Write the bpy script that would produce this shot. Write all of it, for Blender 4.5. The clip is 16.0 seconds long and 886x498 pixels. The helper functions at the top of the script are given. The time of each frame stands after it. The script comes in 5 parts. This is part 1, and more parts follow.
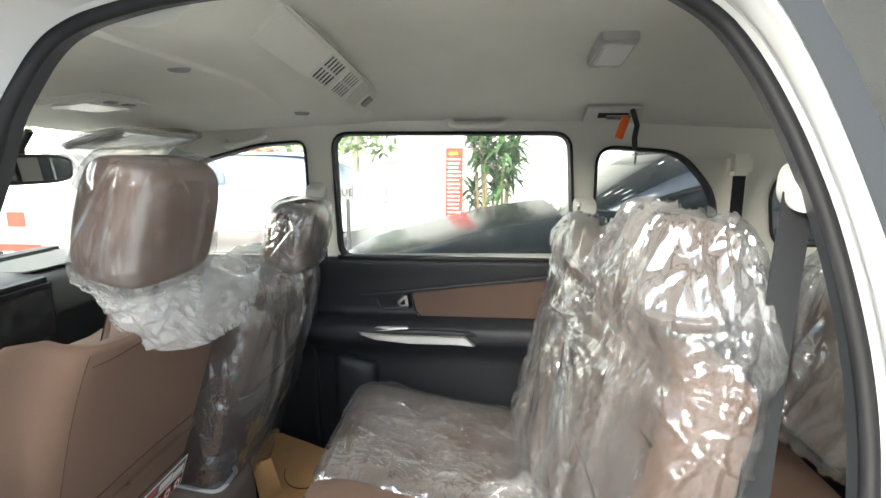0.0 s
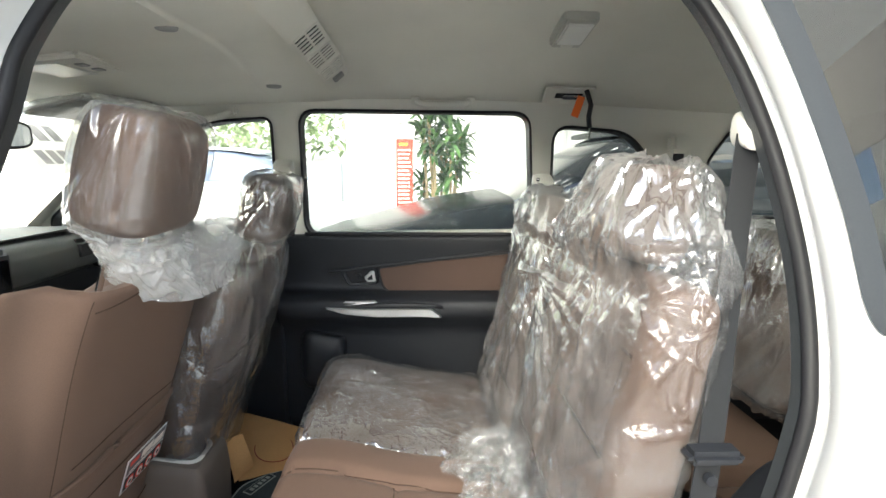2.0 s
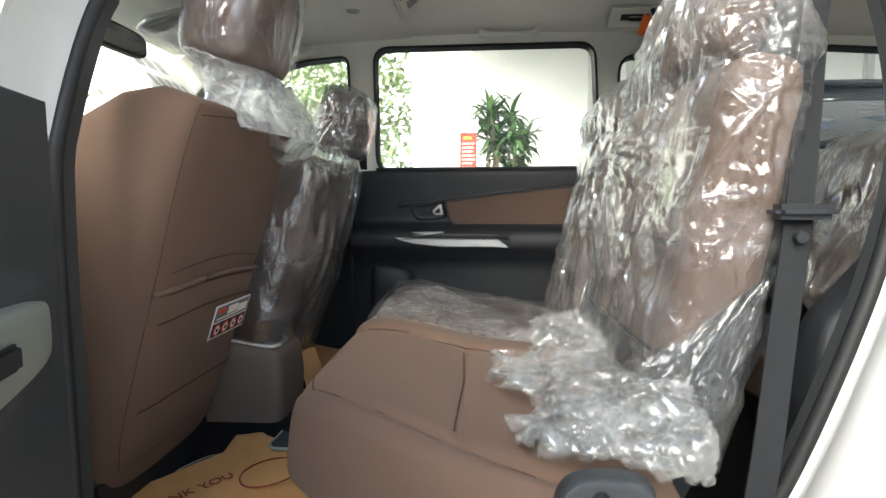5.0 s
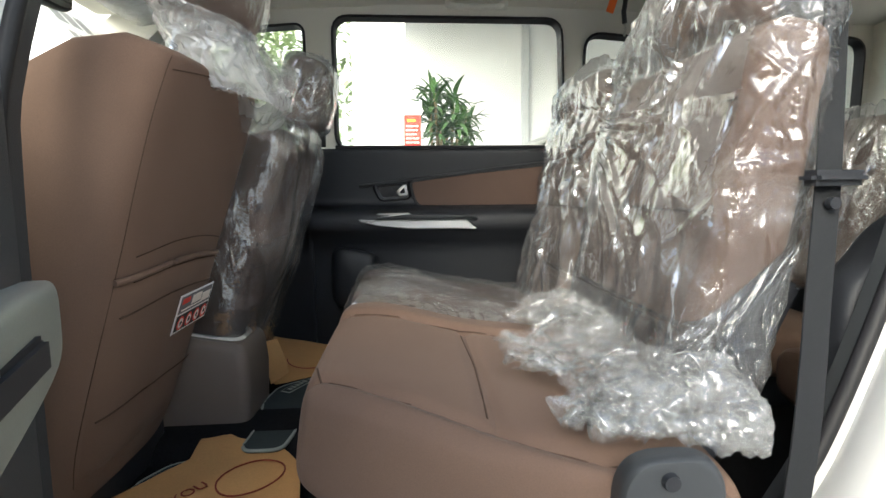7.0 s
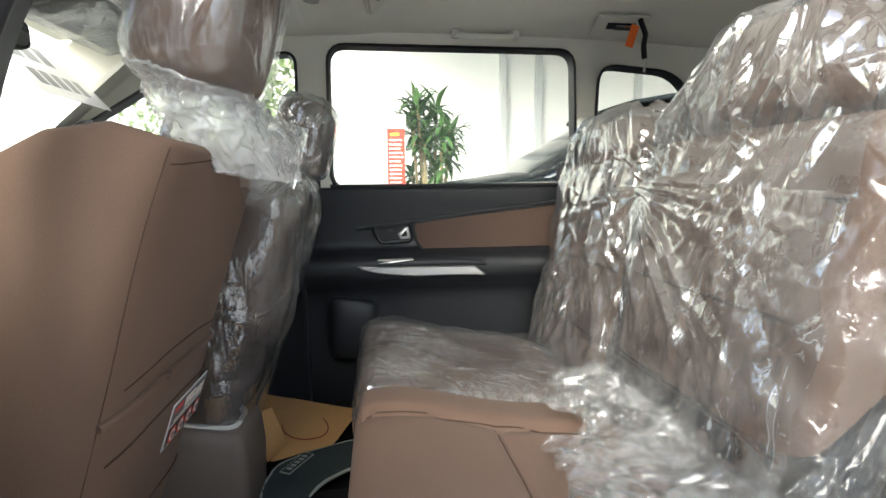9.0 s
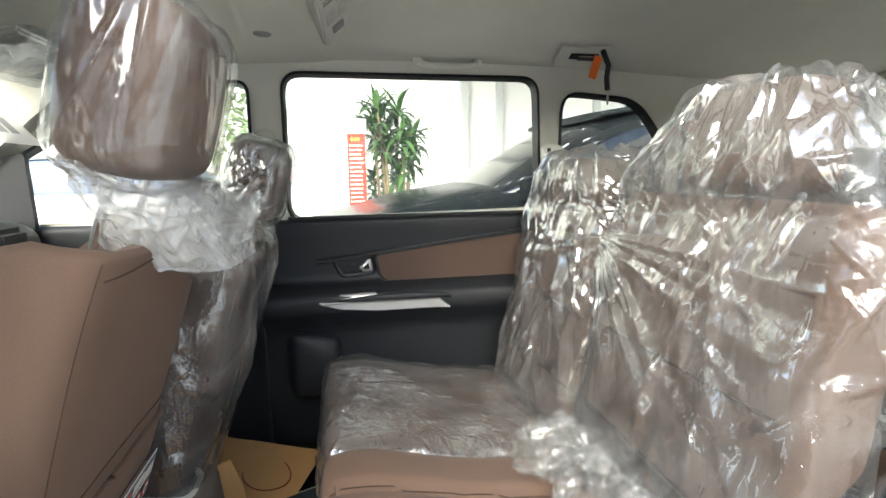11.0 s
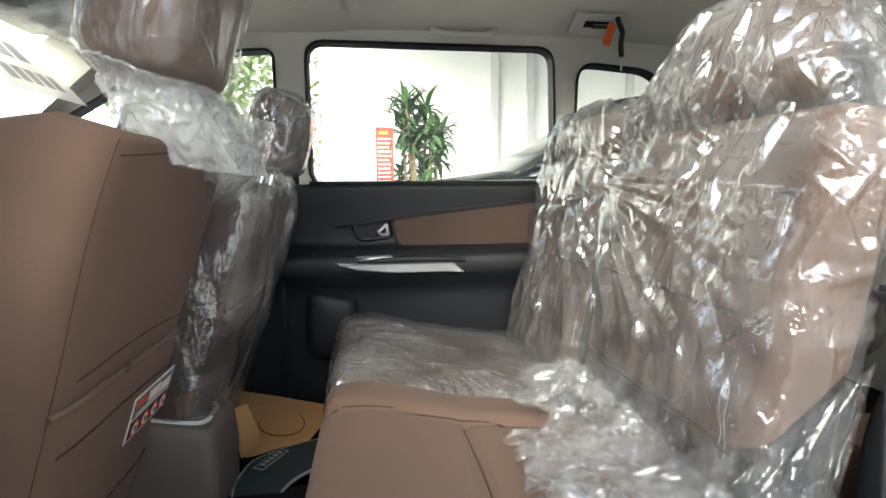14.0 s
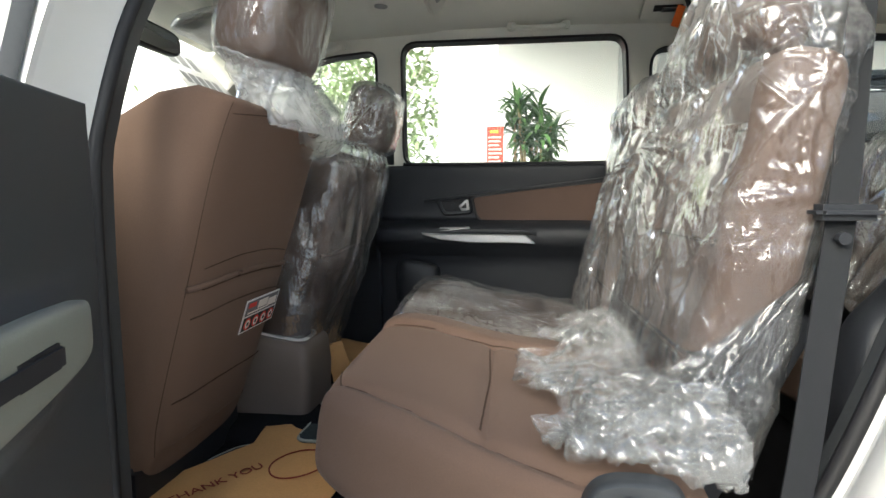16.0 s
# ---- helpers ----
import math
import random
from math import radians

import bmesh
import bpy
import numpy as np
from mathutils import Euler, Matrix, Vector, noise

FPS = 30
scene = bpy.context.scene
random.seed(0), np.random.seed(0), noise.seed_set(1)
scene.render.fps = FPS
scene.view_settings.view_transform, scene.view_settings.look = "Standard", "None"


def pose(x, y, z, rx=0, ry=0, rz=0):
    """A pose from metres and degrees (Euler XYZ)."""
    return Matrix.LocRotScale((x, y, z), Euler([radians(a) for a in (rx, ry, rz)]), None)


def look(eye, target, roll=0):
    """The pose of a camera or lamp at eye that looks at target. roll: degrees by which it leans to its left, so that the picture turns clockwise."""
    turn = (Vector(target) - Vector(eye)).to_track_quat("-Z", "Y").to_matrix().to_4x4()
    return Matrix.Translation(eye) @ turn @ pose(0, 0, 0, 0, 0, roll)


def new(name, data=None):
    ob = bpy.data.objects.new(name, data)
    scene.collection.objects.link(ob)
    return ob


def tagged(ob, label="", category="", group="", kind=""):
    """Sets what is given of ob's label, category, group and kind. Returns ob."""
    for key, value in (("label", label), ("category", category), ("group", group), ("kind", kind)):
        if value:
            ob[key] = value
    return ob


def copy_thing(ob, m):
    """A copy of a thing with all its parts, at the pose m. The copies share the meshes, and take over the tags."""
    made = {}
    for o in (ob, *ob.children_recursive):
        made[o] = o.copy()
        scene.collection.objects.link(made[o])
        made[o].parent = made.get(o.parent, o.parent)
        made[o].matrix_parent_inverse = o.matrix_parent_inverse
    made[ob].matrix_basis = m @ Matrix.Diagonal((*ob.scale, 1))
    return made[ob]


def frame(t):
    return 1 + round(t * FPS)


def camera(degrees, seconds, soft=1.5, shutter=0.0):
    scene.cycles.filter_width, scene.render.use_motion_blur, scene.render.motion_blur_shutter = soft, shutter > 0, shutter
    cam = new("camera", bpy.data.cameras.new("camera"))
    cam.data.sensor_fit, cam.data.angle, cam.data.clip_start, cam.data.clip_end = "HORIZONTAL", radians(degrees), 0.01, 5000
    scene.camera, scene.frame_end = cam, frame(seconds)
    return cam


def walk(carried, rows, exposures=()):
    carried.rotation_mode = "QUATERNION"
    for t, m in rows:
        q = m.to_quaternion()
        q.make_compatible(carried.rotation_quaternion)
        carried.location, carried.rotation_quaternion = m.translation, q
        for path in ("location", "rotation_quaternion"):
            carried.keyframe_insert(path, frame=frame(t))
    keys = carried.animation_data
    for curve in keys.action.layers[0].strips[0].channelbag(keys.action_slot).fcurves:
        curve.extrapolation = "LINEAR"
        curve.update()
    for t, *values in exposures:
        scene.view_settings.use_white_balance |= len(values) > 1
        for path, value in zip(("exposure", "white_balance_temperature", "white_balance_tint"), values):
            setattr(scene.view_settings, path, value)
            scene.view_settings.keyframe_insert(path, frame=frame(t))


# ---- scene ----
cam = camera(81.3, 16.0)
PATH = [
    (0, (0.128, -0.003, 1.404), (-0.027, 1.958, 1.048), 0.1),
    (0.5, (0.023, -0.05, 1.428), (0.055, 1.914, 1.053), 0.3),
    (1, (0.004, -0.067, 1.415), (0.104, 1.896, 1.044), 0.5),
    (1.5, (0.023, -0.083, 1.37), (0.116, 1.883, 1.012), 0.4),
    (2, (0.035, -0.089, 1.324), (0.118, 1.878, 0.976), 0.5),
    (2.5, (0.051, -0.106, 1.274), (0.057, 1.869, 0.957), 0.2),
    (3, (0.057, -0.123, 1.219), (-0.008, 1.853, 0.917), 0.3),
    (3.5, (0.07, -0.126, 1.136), (-0.065, 1.852, 0.868), -0.0),
    (4, (0.051, -0.149, 1.06), (-0.098, 1.832, 0.827), -0.1),
    (4.5, (0.027, -0.165, 1.0), (-0.122, 1.819, 0.79), -0.0),
    (5, (0.014, -0.173, 0.93), (-0.137, 1.813, 0.75), -0.2),
    (7.5, (-0.163, -0.062, 0.903), (0.03, 1.915, 0.67), -0.0),
    (8, (-0.198, -0.014, 0.948), (0.023, 1.962, 0.724), 0.3),
    (8.5, (-0.232, 0.017, 1.006), (-0.005, 1.99, 0.772), -0.2),
    (9, (-0.23, 0.056, 1.055), (0.015, 2.026, 0.809), -0.5),
    (9.5, (-0.214, 0.085, 1.114), (0.053, 2.049, 0.846), -0.9),
    (10, (-0.21, 0.11, 1.158), (0.101, 2.066, 0.877), -1.1),
    (12.5, (-0.246, 0.112, 1.202), (0.178, 2.042, 0.891), -0.1),
    (13, (-0.205, 0.121, 1.133), (0.176, 2.067, 0.873), -0.1),
    (13.5, (-0.202, 0.088, 1.108), (0.134, 2.04, 0.832), -0.5),
    (14, (-0.177, 0.045, 1.045), (0.084, 2.012, 0.8), -0.3),
    (14.5, (-0.139, -0.008, 1.002), (0.036, 1.971, 0.772), -0.4),
    (15, (-0.104, -0.066, 0.935), (-0.046, 1.924, 0.736), -0.2),
    (15.5, (-0.065, -0.098, 0.898), (-0.128, 1.893, 0.726), 0.0),
    (16, (0.011, -0.171, 0.938), (-0.238, 1.803, 0.732), -0.1),
]
BASE = 2.0  # stops
STOPS = [(0, 0.45), (1, 0.46), (2, 0.43), (3.5, 0.25), (5, 0.13), (7.5, 0.10), (9, 0.24), (10.5, 0.34), (12.5, 0.38), (14, 0.24), (16, 0.02)]
walk(cam, [(t, look(eye, target, roll)) for t, eye, target, roll in PATH], [(t, BASE + s, 6300, 3) for t, s in STOPS])

# ---------------------------------------------------------------- light
world = bpy.data.worlds.new("sky")
scene.world = world
world.use_nodes = True
_wn = world.node_tree.nodes
_sky = _wn.new("ShaderNodeTexSky")
_sky.sky_type = "NISHITA"
_sky.sun_disc = False
_sky.sun_elevation = radians(30)
_sky.sun_rotation = radians(210)
_sky.air_density, _sky.dust_density = 0.9, 3.0
world.node_tree.links.new(_sky.outputs[0], _wn["Background"].inputs[0])
_wn["Background"].inputs[1].default_value = 0.15
sun = new("sun", bpy.data.lights.new("sun", "SUN"))
sun.data.energy, sun.data.angle, sun.data.color = 1.9, radians(60), (1.0, 0.965, 0.90)
sun.matrix_world = look((-3.4, -6.0, 3.9), (0, 0, 0))

# ---------------------------------------------------------------- materials


def mat(name, color, rough=0.6, metal=0.0, grain=0.0, grain_size=300.0, bump=0.0, bump_size=400.0, blotch=0.0, blotch_size=6.0, spec=0.5, sheen=0.0, coat=0.0):
    """A surface: base colour, two scales of variation, fine relief."""
    m = bpy.data.materials.new(name)
    m.use_nodes = True
    nt = m.node_tree
    b = nt.nodes["Principled BSDF"]
    b.inputs["Roughness"].default_value = rough
    b.inputs["Metallic"].default_value = metal
    b.inputs["Specular IOR Level"].default_value = spec
    b.inputs["Sheen Weight"].default_value = sheen
    b.inputs["Coat Weight"].default_value = coat
    co = nt.nodes.new("ShaderNodeTexCoord")
    last = nt.nodes.new("ShaderNodeRGB")
    last.outputs[0].default_value = (*color, 1)
    out = last.outputs[0]
    for amount, size in ((blotch, blotch_size), (grain, grain_size)):
        if amount:
            n = nt.nodes.new("ShaderNodeTexNoise")
            n.inputs["Scale"].default_value = size
            n.inputs["Detail"].default_value = 4
            nt.links.new(co.outputs["Object"], n.inputs["Vector"])
            mr = nt.nodes.new("ShaderNodeMapRange")
            mr.inputs["From Min"].default_value, mr.inputs["From Max"].default_value = 0.3, 0.7
            mr.inputs["To Min"].default_value, mr.inputs["To Max"].default_value = 1 - amount, 1 + amount
            nt.links.new(n.outputs["Fac"], mr.inputs["Value"])
            mx = nt.nodes.new("ShaderNodeVectorMath")
            mx.operation = "SCALE"
            nt.links.new(out, mx.inputs[0])
            nt.links.new(mr.outputs[0], mx.inputs["Scale"])
            out = mx.outputs[0]
    nt.links.new(out, b.inputs["Base Color"])
    if bump:
        n = nt.nodes.new("ShaderNodeTexNoise")
        n.inputs["Scale"].default_value = bump_size
        n.inputs["Detail"].default_value = 3
        nt.links.new(co.outputs["Object"], n.inputs["Vector"])
        bp = nt.nodes.new("ShaderNodeBump")
        bp.inputs["Strength"].default_value = bump
        bp.inputs["Distance"].default_value = 0.002
        nt.links.new(n.outputs["Fac"], bp.inputs["Height"])
        nt.links.new(bp.outputs[0], b.inputs["Normal"])
    return m


def glow(name, color, strength):
    m = bpy.data.materials.new(name)
    m.use_nodes = True
    b = m.node_tree.nodes["Principled BSDF"]
    b.inputs["Base Color"].default_value = (*color, 1)
    b.inputs["Emission Color"].default_value = (*color, 1)
    b.inputs["Emission Strength"].default_value = strength
    return m


def film(name, haze, gloss, rough=0.08, crinkle=0.0, size=60.0, tint=(0.97, 0.97, 0.97), stretch=(1, 1, 0.35), patch=(0.42, 0.62)):
    """Clear plastic sheet: see-through, glossy by Fresnel, a little milky, with patches of fine crinkles."""
    m = bpy.data.materials.new(name)
    m.use_nodes = True
    nt = m.node_tree
    nt.nodes.remove(nt.nodes["Principled BSDF"])
    N = nt.nodes.new
    link = nt.links.new
    clear, shine, milk, lit = N("ShaderNodeBsdfTransparent"), N("ShaderNodeBsdfGlossy"), N("ShaderNodeBsdfDiffuse"), N("ShaderNodeBsdfTranslucent")
    clear.inputs[0].default_value = (*tint, 1)
    shine.inputs["Roughness"].default_value = rough
    shine.inputs[0].default_value = (1, 1, 1, 1)
    for s in (milk, lit):
        s.inputs[0].default_value = (0.88, 0.88, 0.88, 1)
    fr = N("ShaderNodeLayerWeight")
    fr.inputs["Blend"].default_value = 0.5
    two = N("ShaderNodeMixShader")
    two.inputs[0].default_value = 0.5
    link(milk.outputs[0], two.inputs[1])
    link(lit.outputs[0], two.inputs[2])
    body = N("ShaderNodeMixShader")
    body.inputs[0].default_value = haze
    link(clear.outputs[0], body.inputs[1])
    link(two.outputs[0], body.inputs[2])
    if crinkle:
        co = N("ShaderNodeTexCoord")
        where = N("ShaderNodeTexNoise")
        where.inputs["Scale"].default_value, where.inputs["Detail"].default_value = 11, 3
        link(co.outputs["Object"], where.inputs["Vector"])
        mask = N("ShaderNodeMapRange")
        mask.inputs["From Min"].default_value, mask.inputs["From Max"].default_value = patch
        mask.inputs["To Min"].default_value, mask.inputs["To Max"].default_value = 0.28, 1.0
        link(where.outputs["Fac"], mask.inputs["Value"])
        normal = None
        for k, (scale, amount, dist) in enumerate(((size, crinkle, 0.006), (size * 2.7, crinkle * 0.8, 0.002))):
            mp = N("ShaderNodeMapping")
            mp.inputs["Scale"].default_value = stretch if k == 0 else tuple(min(1.0, q * 1.8) for q in stretch)
            mp.inputs["Rotation"].default_value = (0.2 - 0.5 * k, 0.15 - 0.3 * k, 0.3 + 0.8 * k)
            link(co.outputs["Object"], mp.inputs["Vector"])
            ridge = N("ShaderNodeTexNoise")
            ridge.noise_type = "RIDGED_MULTIFRACTAL"
            ridge.inputs["Scale"].default_value, ridge.inputs["Detail"].default_value = scale, 2.0
            ridge.inputs["Distortion"].default_value = 0.5
            link(mp.outputs[0], ridge.inputs["Vector"])
            amp = N("ShaderNodeMath")
            amp.operation = "MULTIPLY"
            link(ridge.outputs["Fac"], amp.inputs[0])
            link(mask.outputs[0], amp.inputs[1])
            bp = N("ShaderNodeBump")
            bp.inputs["Strength"].default_value = amount
            bp.inputs["Distance"].default_value = dist
            link(amp.outputs[0], bp.inputs["Height"])
            if normal is not None:
                link(normal, bp.inputs["Normal"])
            normal = bp.outputs[0]
        for s in (shine, milk, lit, fr):
            link(normal, s.inputs["Normal"])
        hz = N("ShaderNodeMapRange")
        hz.inputs["From Min"].default_value, hz.inputs["From Max"].default_value = 0.35, 0.7
        hz.inputs["To Min"].default_value, hz.inputs["To Max"].default_value = haze * 0.5, haze * 1.6
        link(where.outputs["Fac"], hz.inputs["Value"])
        link(hz.outputs[0], body.inputs[0])
    steep = N("ShaderNodeMath")
    steep.operation = "POWER"
    steep.inputs[1].default_value = 5
    link(fr.outputs["Facing"], steep.inputs[0])
    mul = N("ShaderNodeMapRange")
    mul.inputs["To Min"].default_value, mul.inputs["To Max"].default_value = 0.045 * gloss, min(0.75, 0.45 * gloss)
    link(steep.outputs[0], mul.inputs["Value"])
    top = N("ShaderNodeMixShader")
    link(mul.outputs[0], top.inputs[0])
    link(body.outputs[0], top.inputs[1])
    link(shine.outputs[0], top.inputs[2])
    link(top.outputs[0], nt.nodes["Material Output"].inputs[0])
    return m


def pane(name, tint, gloss=1.0):
    return film(name, 0.004, gloss, 0.01, tint=tint)


FABRIC = mat("brown_fabric", (0.142, 0.090, 0.065), 0.85, grain=0.10, grain_size=900, bump=0.25, bump_size=1400, blotch=0.05, blotch_size=5, spec=0.2, sheen=0.05)
FABRIC_DARK = mat("brown_fabric_seam", (0.065, 0.040, 0.028), 0.9, spec=0.2)
INSERT = mat("dark_brown_door_cloth", (0.088, 0.059, 0.047), 0.85, grain=0.12, grain_size=900, bump=0.25, bump_size=1400, blotch=0.05, spec=0.2)
LINER = mat("headliner_cloth", (0.65, 0.64, 0.575), 0.95, grain=0.05, grain_size=700, bump=0.15, bump_size=900, blotch=0.03, spec=0.15)
CREAM = mat("cream_plastic", (0.62, 0.61, 0.55), 0.6, grain=0.03, grain_size=900, bump=0.1, bump_size=1200, spec=0.35)
BLACK = mat("black_plastic", (0.014, 0.0155, 0.019), 0.5, grain=0.1, grain_size=800, bump=0.25, bump_size=1500, spec=0.4)
GREY = mat("grey_plastic", (0.034, 0.037, 0.040), 0.5, grain=0.06, grain_size=800, bump=0.2, bump_size=1300)
TAUPE = mat("taupe_plastic", (0.155, 0.125, 0.102), 0.6, grain=0.05, grain_size=900, bump=0.15, bump_size=1400)
PLUG = mat("mid_grey_plastic", (0.26, 0.26, 0.25), 0.55, grain=0.05, grain_size=900, bump=0.15, bump_size=1300)
DASHGREY = mat("grey_dash_plastic", (0.065, 0.071, 0.068), 0.55, grain=0.05, grain_size=800, bump=0.15, bump_size=1300)
RUBBER = mat("black_rubber", (0.012, 0.012, 0.014), 0.55, spec=0.4)
FRAME = mat("dark_grey_window_frame", (0.030, 0.033, 0.037), 0.75, grain=0.05, grain_size=700, spec=0.12)
PULL = mat("dull_silver_plastic", (0.22, 0.23, 0.20), 0.42, metal=0.35, grain=0.04, grain_size=600)
CARPET = mat("black_carpet", (0.012, 0.012, 0.013), 0.98, grain=0.5, grain_size=500, bump=0.8, bump_size=700, spec=0.1)
MATCLOTH = mat("grey_carpet_mat", (0.045, 0.055, 0.055), 0.98, grain=0.45, grain_size=450, bump=0.8, bump_size=600, spec=0.1)
KRAFT = mat("kraft_paper", (0.52, 0.29, 0.115), 0.8, grain=0.06, grain_size=250, blotch=0.06, blotch_size=8, bump=0.15, bump_size=120, spec=0.25)
INK = mat("red_brown_ink", (0.22, 0.035, 0.015), 0.8)
INK_BLACK = mat("black_ink", (0.015, 0.015, 0.015), 0.7)
PAINT = mat("white_car_paint", (0.64, 0.64, 0.62), 0.25, coat=0.6, blotch=0.01)
SILVER = mat("silver_trim", (0.55, 0.55, 0.54), 0.35, metal=0.85, grain=0.03, grain_size=500)
CHROME = mat("chrome", (0.75, 0.75, 0.76), 0.15, metal=1.0)
BELT = mat("grey_seat_belt", (0.019, 0.020, 0.022), 0.8, grain=0.15, grain_size=1500, bump=0.3, bump_size=2000, spec=0.12)
DARKCAR = mat("dark_grey_car_paint", (0.016, 0.019, 0.021), 0.22, spec=0.03)
CHARCOAL = mat("tinted_car_glass", (0.01, 0.012, 0.014), 0.05, coat=0.5)
WHITEWALL = mat("white_wall_paint", (0.82, 0.82, 0.80), 0.7, blotch=0.03, blotch_size=1.2)
GREYWALL = mat("pale_grey_wall", (0.55, 0.56, 0.56), 0.7, blotch=0.03, blotch_size=1.2)
TILE = mat("pale_floor_tile", (0.33, 0.327, 0.317), 0.35, blotch=0.06, blotch_size=1.0)
RED = mat("red_vinyl", (0.68, 0.03, 0.012), 0.5, blotch=0.03)
BLUEGLASS = mat("blue_tinted_glass", (0.24, 0.29, 0.42), 0.25, coat=0.4)
BARK = mat("pale_bark", (0.46, 0.44, 0.38), 0.9, grain=0.2, grain_size=30, bump=0.5, bump_size=40)
YELLOW = mat("yellow_print", (0.9, 0.55, 0.02), 0.5)
WHITEPRINT = mat("white_print", (0.85, 0.8, 0.75), 0.6)
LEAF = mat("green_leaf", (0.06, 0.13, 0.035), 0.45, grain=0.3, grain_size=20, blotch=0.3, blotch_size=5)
# street leaves lightened: the strong sun on them is put into the colour
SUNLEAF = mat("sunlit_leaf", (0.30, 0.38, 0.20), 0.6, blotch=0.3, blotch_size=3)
STEM = mat("pale_cane", (0.30, 0.24, 0.13), 0.8, grain=0.2, grain_size=60, bump=0.4, bump_size=60)
ORANGE = mat("orange_tag", (0.85, 0.16, 0.02), 0.5)
PAPER = mat("white_paper", (0.75, 0.75, 0.75), 0.8)
THIN_PAPER = film("thin_paper", 0.55, 0.1, 0.5, 0.0, 1.0)
FAINT = film("faint_print", 0.30, 0.05, 0.5, 0.0, 1.0, (0.70, 0.70, 0.72))
PRINT = mat("grey_print", (0.16, 0.16, 0.17), 0.8)
SCREEN = mat("black_screen", (0.006, 0.006, 0.007), 0.06)
MIRROR = mat("mirror_glass", (0.45, 0.46, 0.48), 0.02, metal=1.0)
LAMP = mat("frosted_lamp_lens", (0.80, 0.80, 0.77), 0.25)
# cream plastic greyed: shade on lamp border and near anchor is in the colour
CREAM_SHADED = mat("shaded_cream_plastic", (0.42, 0.415, 0.38), 0.5, grain=0.04, grain_size=900)
GLASS = pane("clear_glass", (0.93, 0.95, 0.94), 0.6)
TINT = pane("tinted_glass", (0.30, 0.31, 0.30), 1.5)
WRAP = film("clear_plastic_wrap", 0.17, 5.8, 0.08, 0.75, 36, (0.66, 0.68, 0.70), (1, 1, 0.26), (0.36, 0.56))
WRAP_SEAT = film("clear_plastic_seat_wrap", 0.17, 4.6, 0.08, 1.2, 46, (0.70, 0.715, 0.73), (1, 1, 0.45), (0.36, 0.56))
BAG = film("clear_plastic_bag", 0.09, 1.5, 0.08, 0.5, 40, (0.88, 0.88, 0.88), (1, 1, 0.2))
BUNCH = film("crumpled_plastic", 0.13, 1.2, 0.09, 0.3, 34, (0.94, 0.94, 0.93), (1, 1, 1), (0.3, 0.5))
WRAP_TAUT = film("taut_plastic_wrap", 0.10, 1.3, 0.13, 1.1, 50, (0.70, 0.705, 0.71), (1, 1, 0.6), (0.3, 0.5))
CLEAR = film("thin_clear_plastic", 0.05, 1.0, 0.09, 0.6, 36, (0.88, 0.885, 0.89), (1, 1, 0.35))
MILKY = film("milky_plastic_bag", 0.28, 1.6, 0.12, 0.7, 70, (0.95, 0.95, 0.95), (1, 1, 0.6), (0.3, 0.5))
PLEAT = film("doubled_plastic", 0.11, 1.7, 0.10, 0.8, 50, (0.92, 0.92, 0.92), (1, 1, 0.3))

# ---------------------------------------------------------------- mesh helpers
from mathutils.bvhtree import BVHTree

CENTRE = 1.12  # the car's middle line (y)


def finish(bm, smooth=True, angle=40):
    me = bpy.data.meshes.new("mesh")
    bmesh.ops.recalc_face_normals(bm, faces=bm.faces)
    for f in bm.faces:
        f.smooth = smooth
    if smooth:
        for e in bm.edges:
            if len(e.link_faces) == 2 and e.calc_face_angle(0) > radians(angle):
                e.smooth = False
    bm.to_mesh(me)
    bm.free()
    return me


def part(name, bm, material, parent=None, label="", smooth=True, angle=40):
    ob = new(name, finish(bm, smooth, angle))
    ob.data.materials.append(material)
    if parent is not None:
        ob.parent = parent
    if label:
        ob["label"] = label
    return ob


def thing(name, label, category, at=(0, 0, 0), group="", kind=""):
    """An Empty at the base of a thing; its parts are given in world places and keep them."""
    ob = new(name)
    ob.empty_display_size = 0.05
    return tagged(ob, label, category, group, kind)


def solid(name, bm, material, label, category, kind="", group="", smooth=True, angle=40):
    return tagged(part(name, bm, material, None, "", smooth, angle), label, category, group, kind)


def ring_points(a, b, p, n):
    pts = []
    for i in range(n):
        t = 2 * math.pi * i / n
        c, s = math.cos(t), math.sin(t)
        pts.append((a * math.copysign(abs(c) ** (2 / p), c), b * math.copysign(abs(s) ** (2 / p), s)))
    return pts


def spline(rows, m):
    """Rows of numbers, m steps between neighbours, rounded as a Catmull-Rom curve."""
    rows = [np.array(r, float) for r in rows]
    out = []
    for i in range(len(rows) - 1):
        p0, p1, p2, p3 = rows[max(i - 1, 0)], rows[i], rows[i + 1], rows[min(i + 2, len(rows) - 1)]
        for k in range(m):
            t = k / m
            out.append(0.5 * (2 * p1 + (p2 - p0) * t + (2 * p0 - 5 * p1 + 4 * p2 - p3) * t * t + (3 * p1 - p0 - 3 * p2 + p3) * t ** 3))
    out.append(rows[-1])
    return out


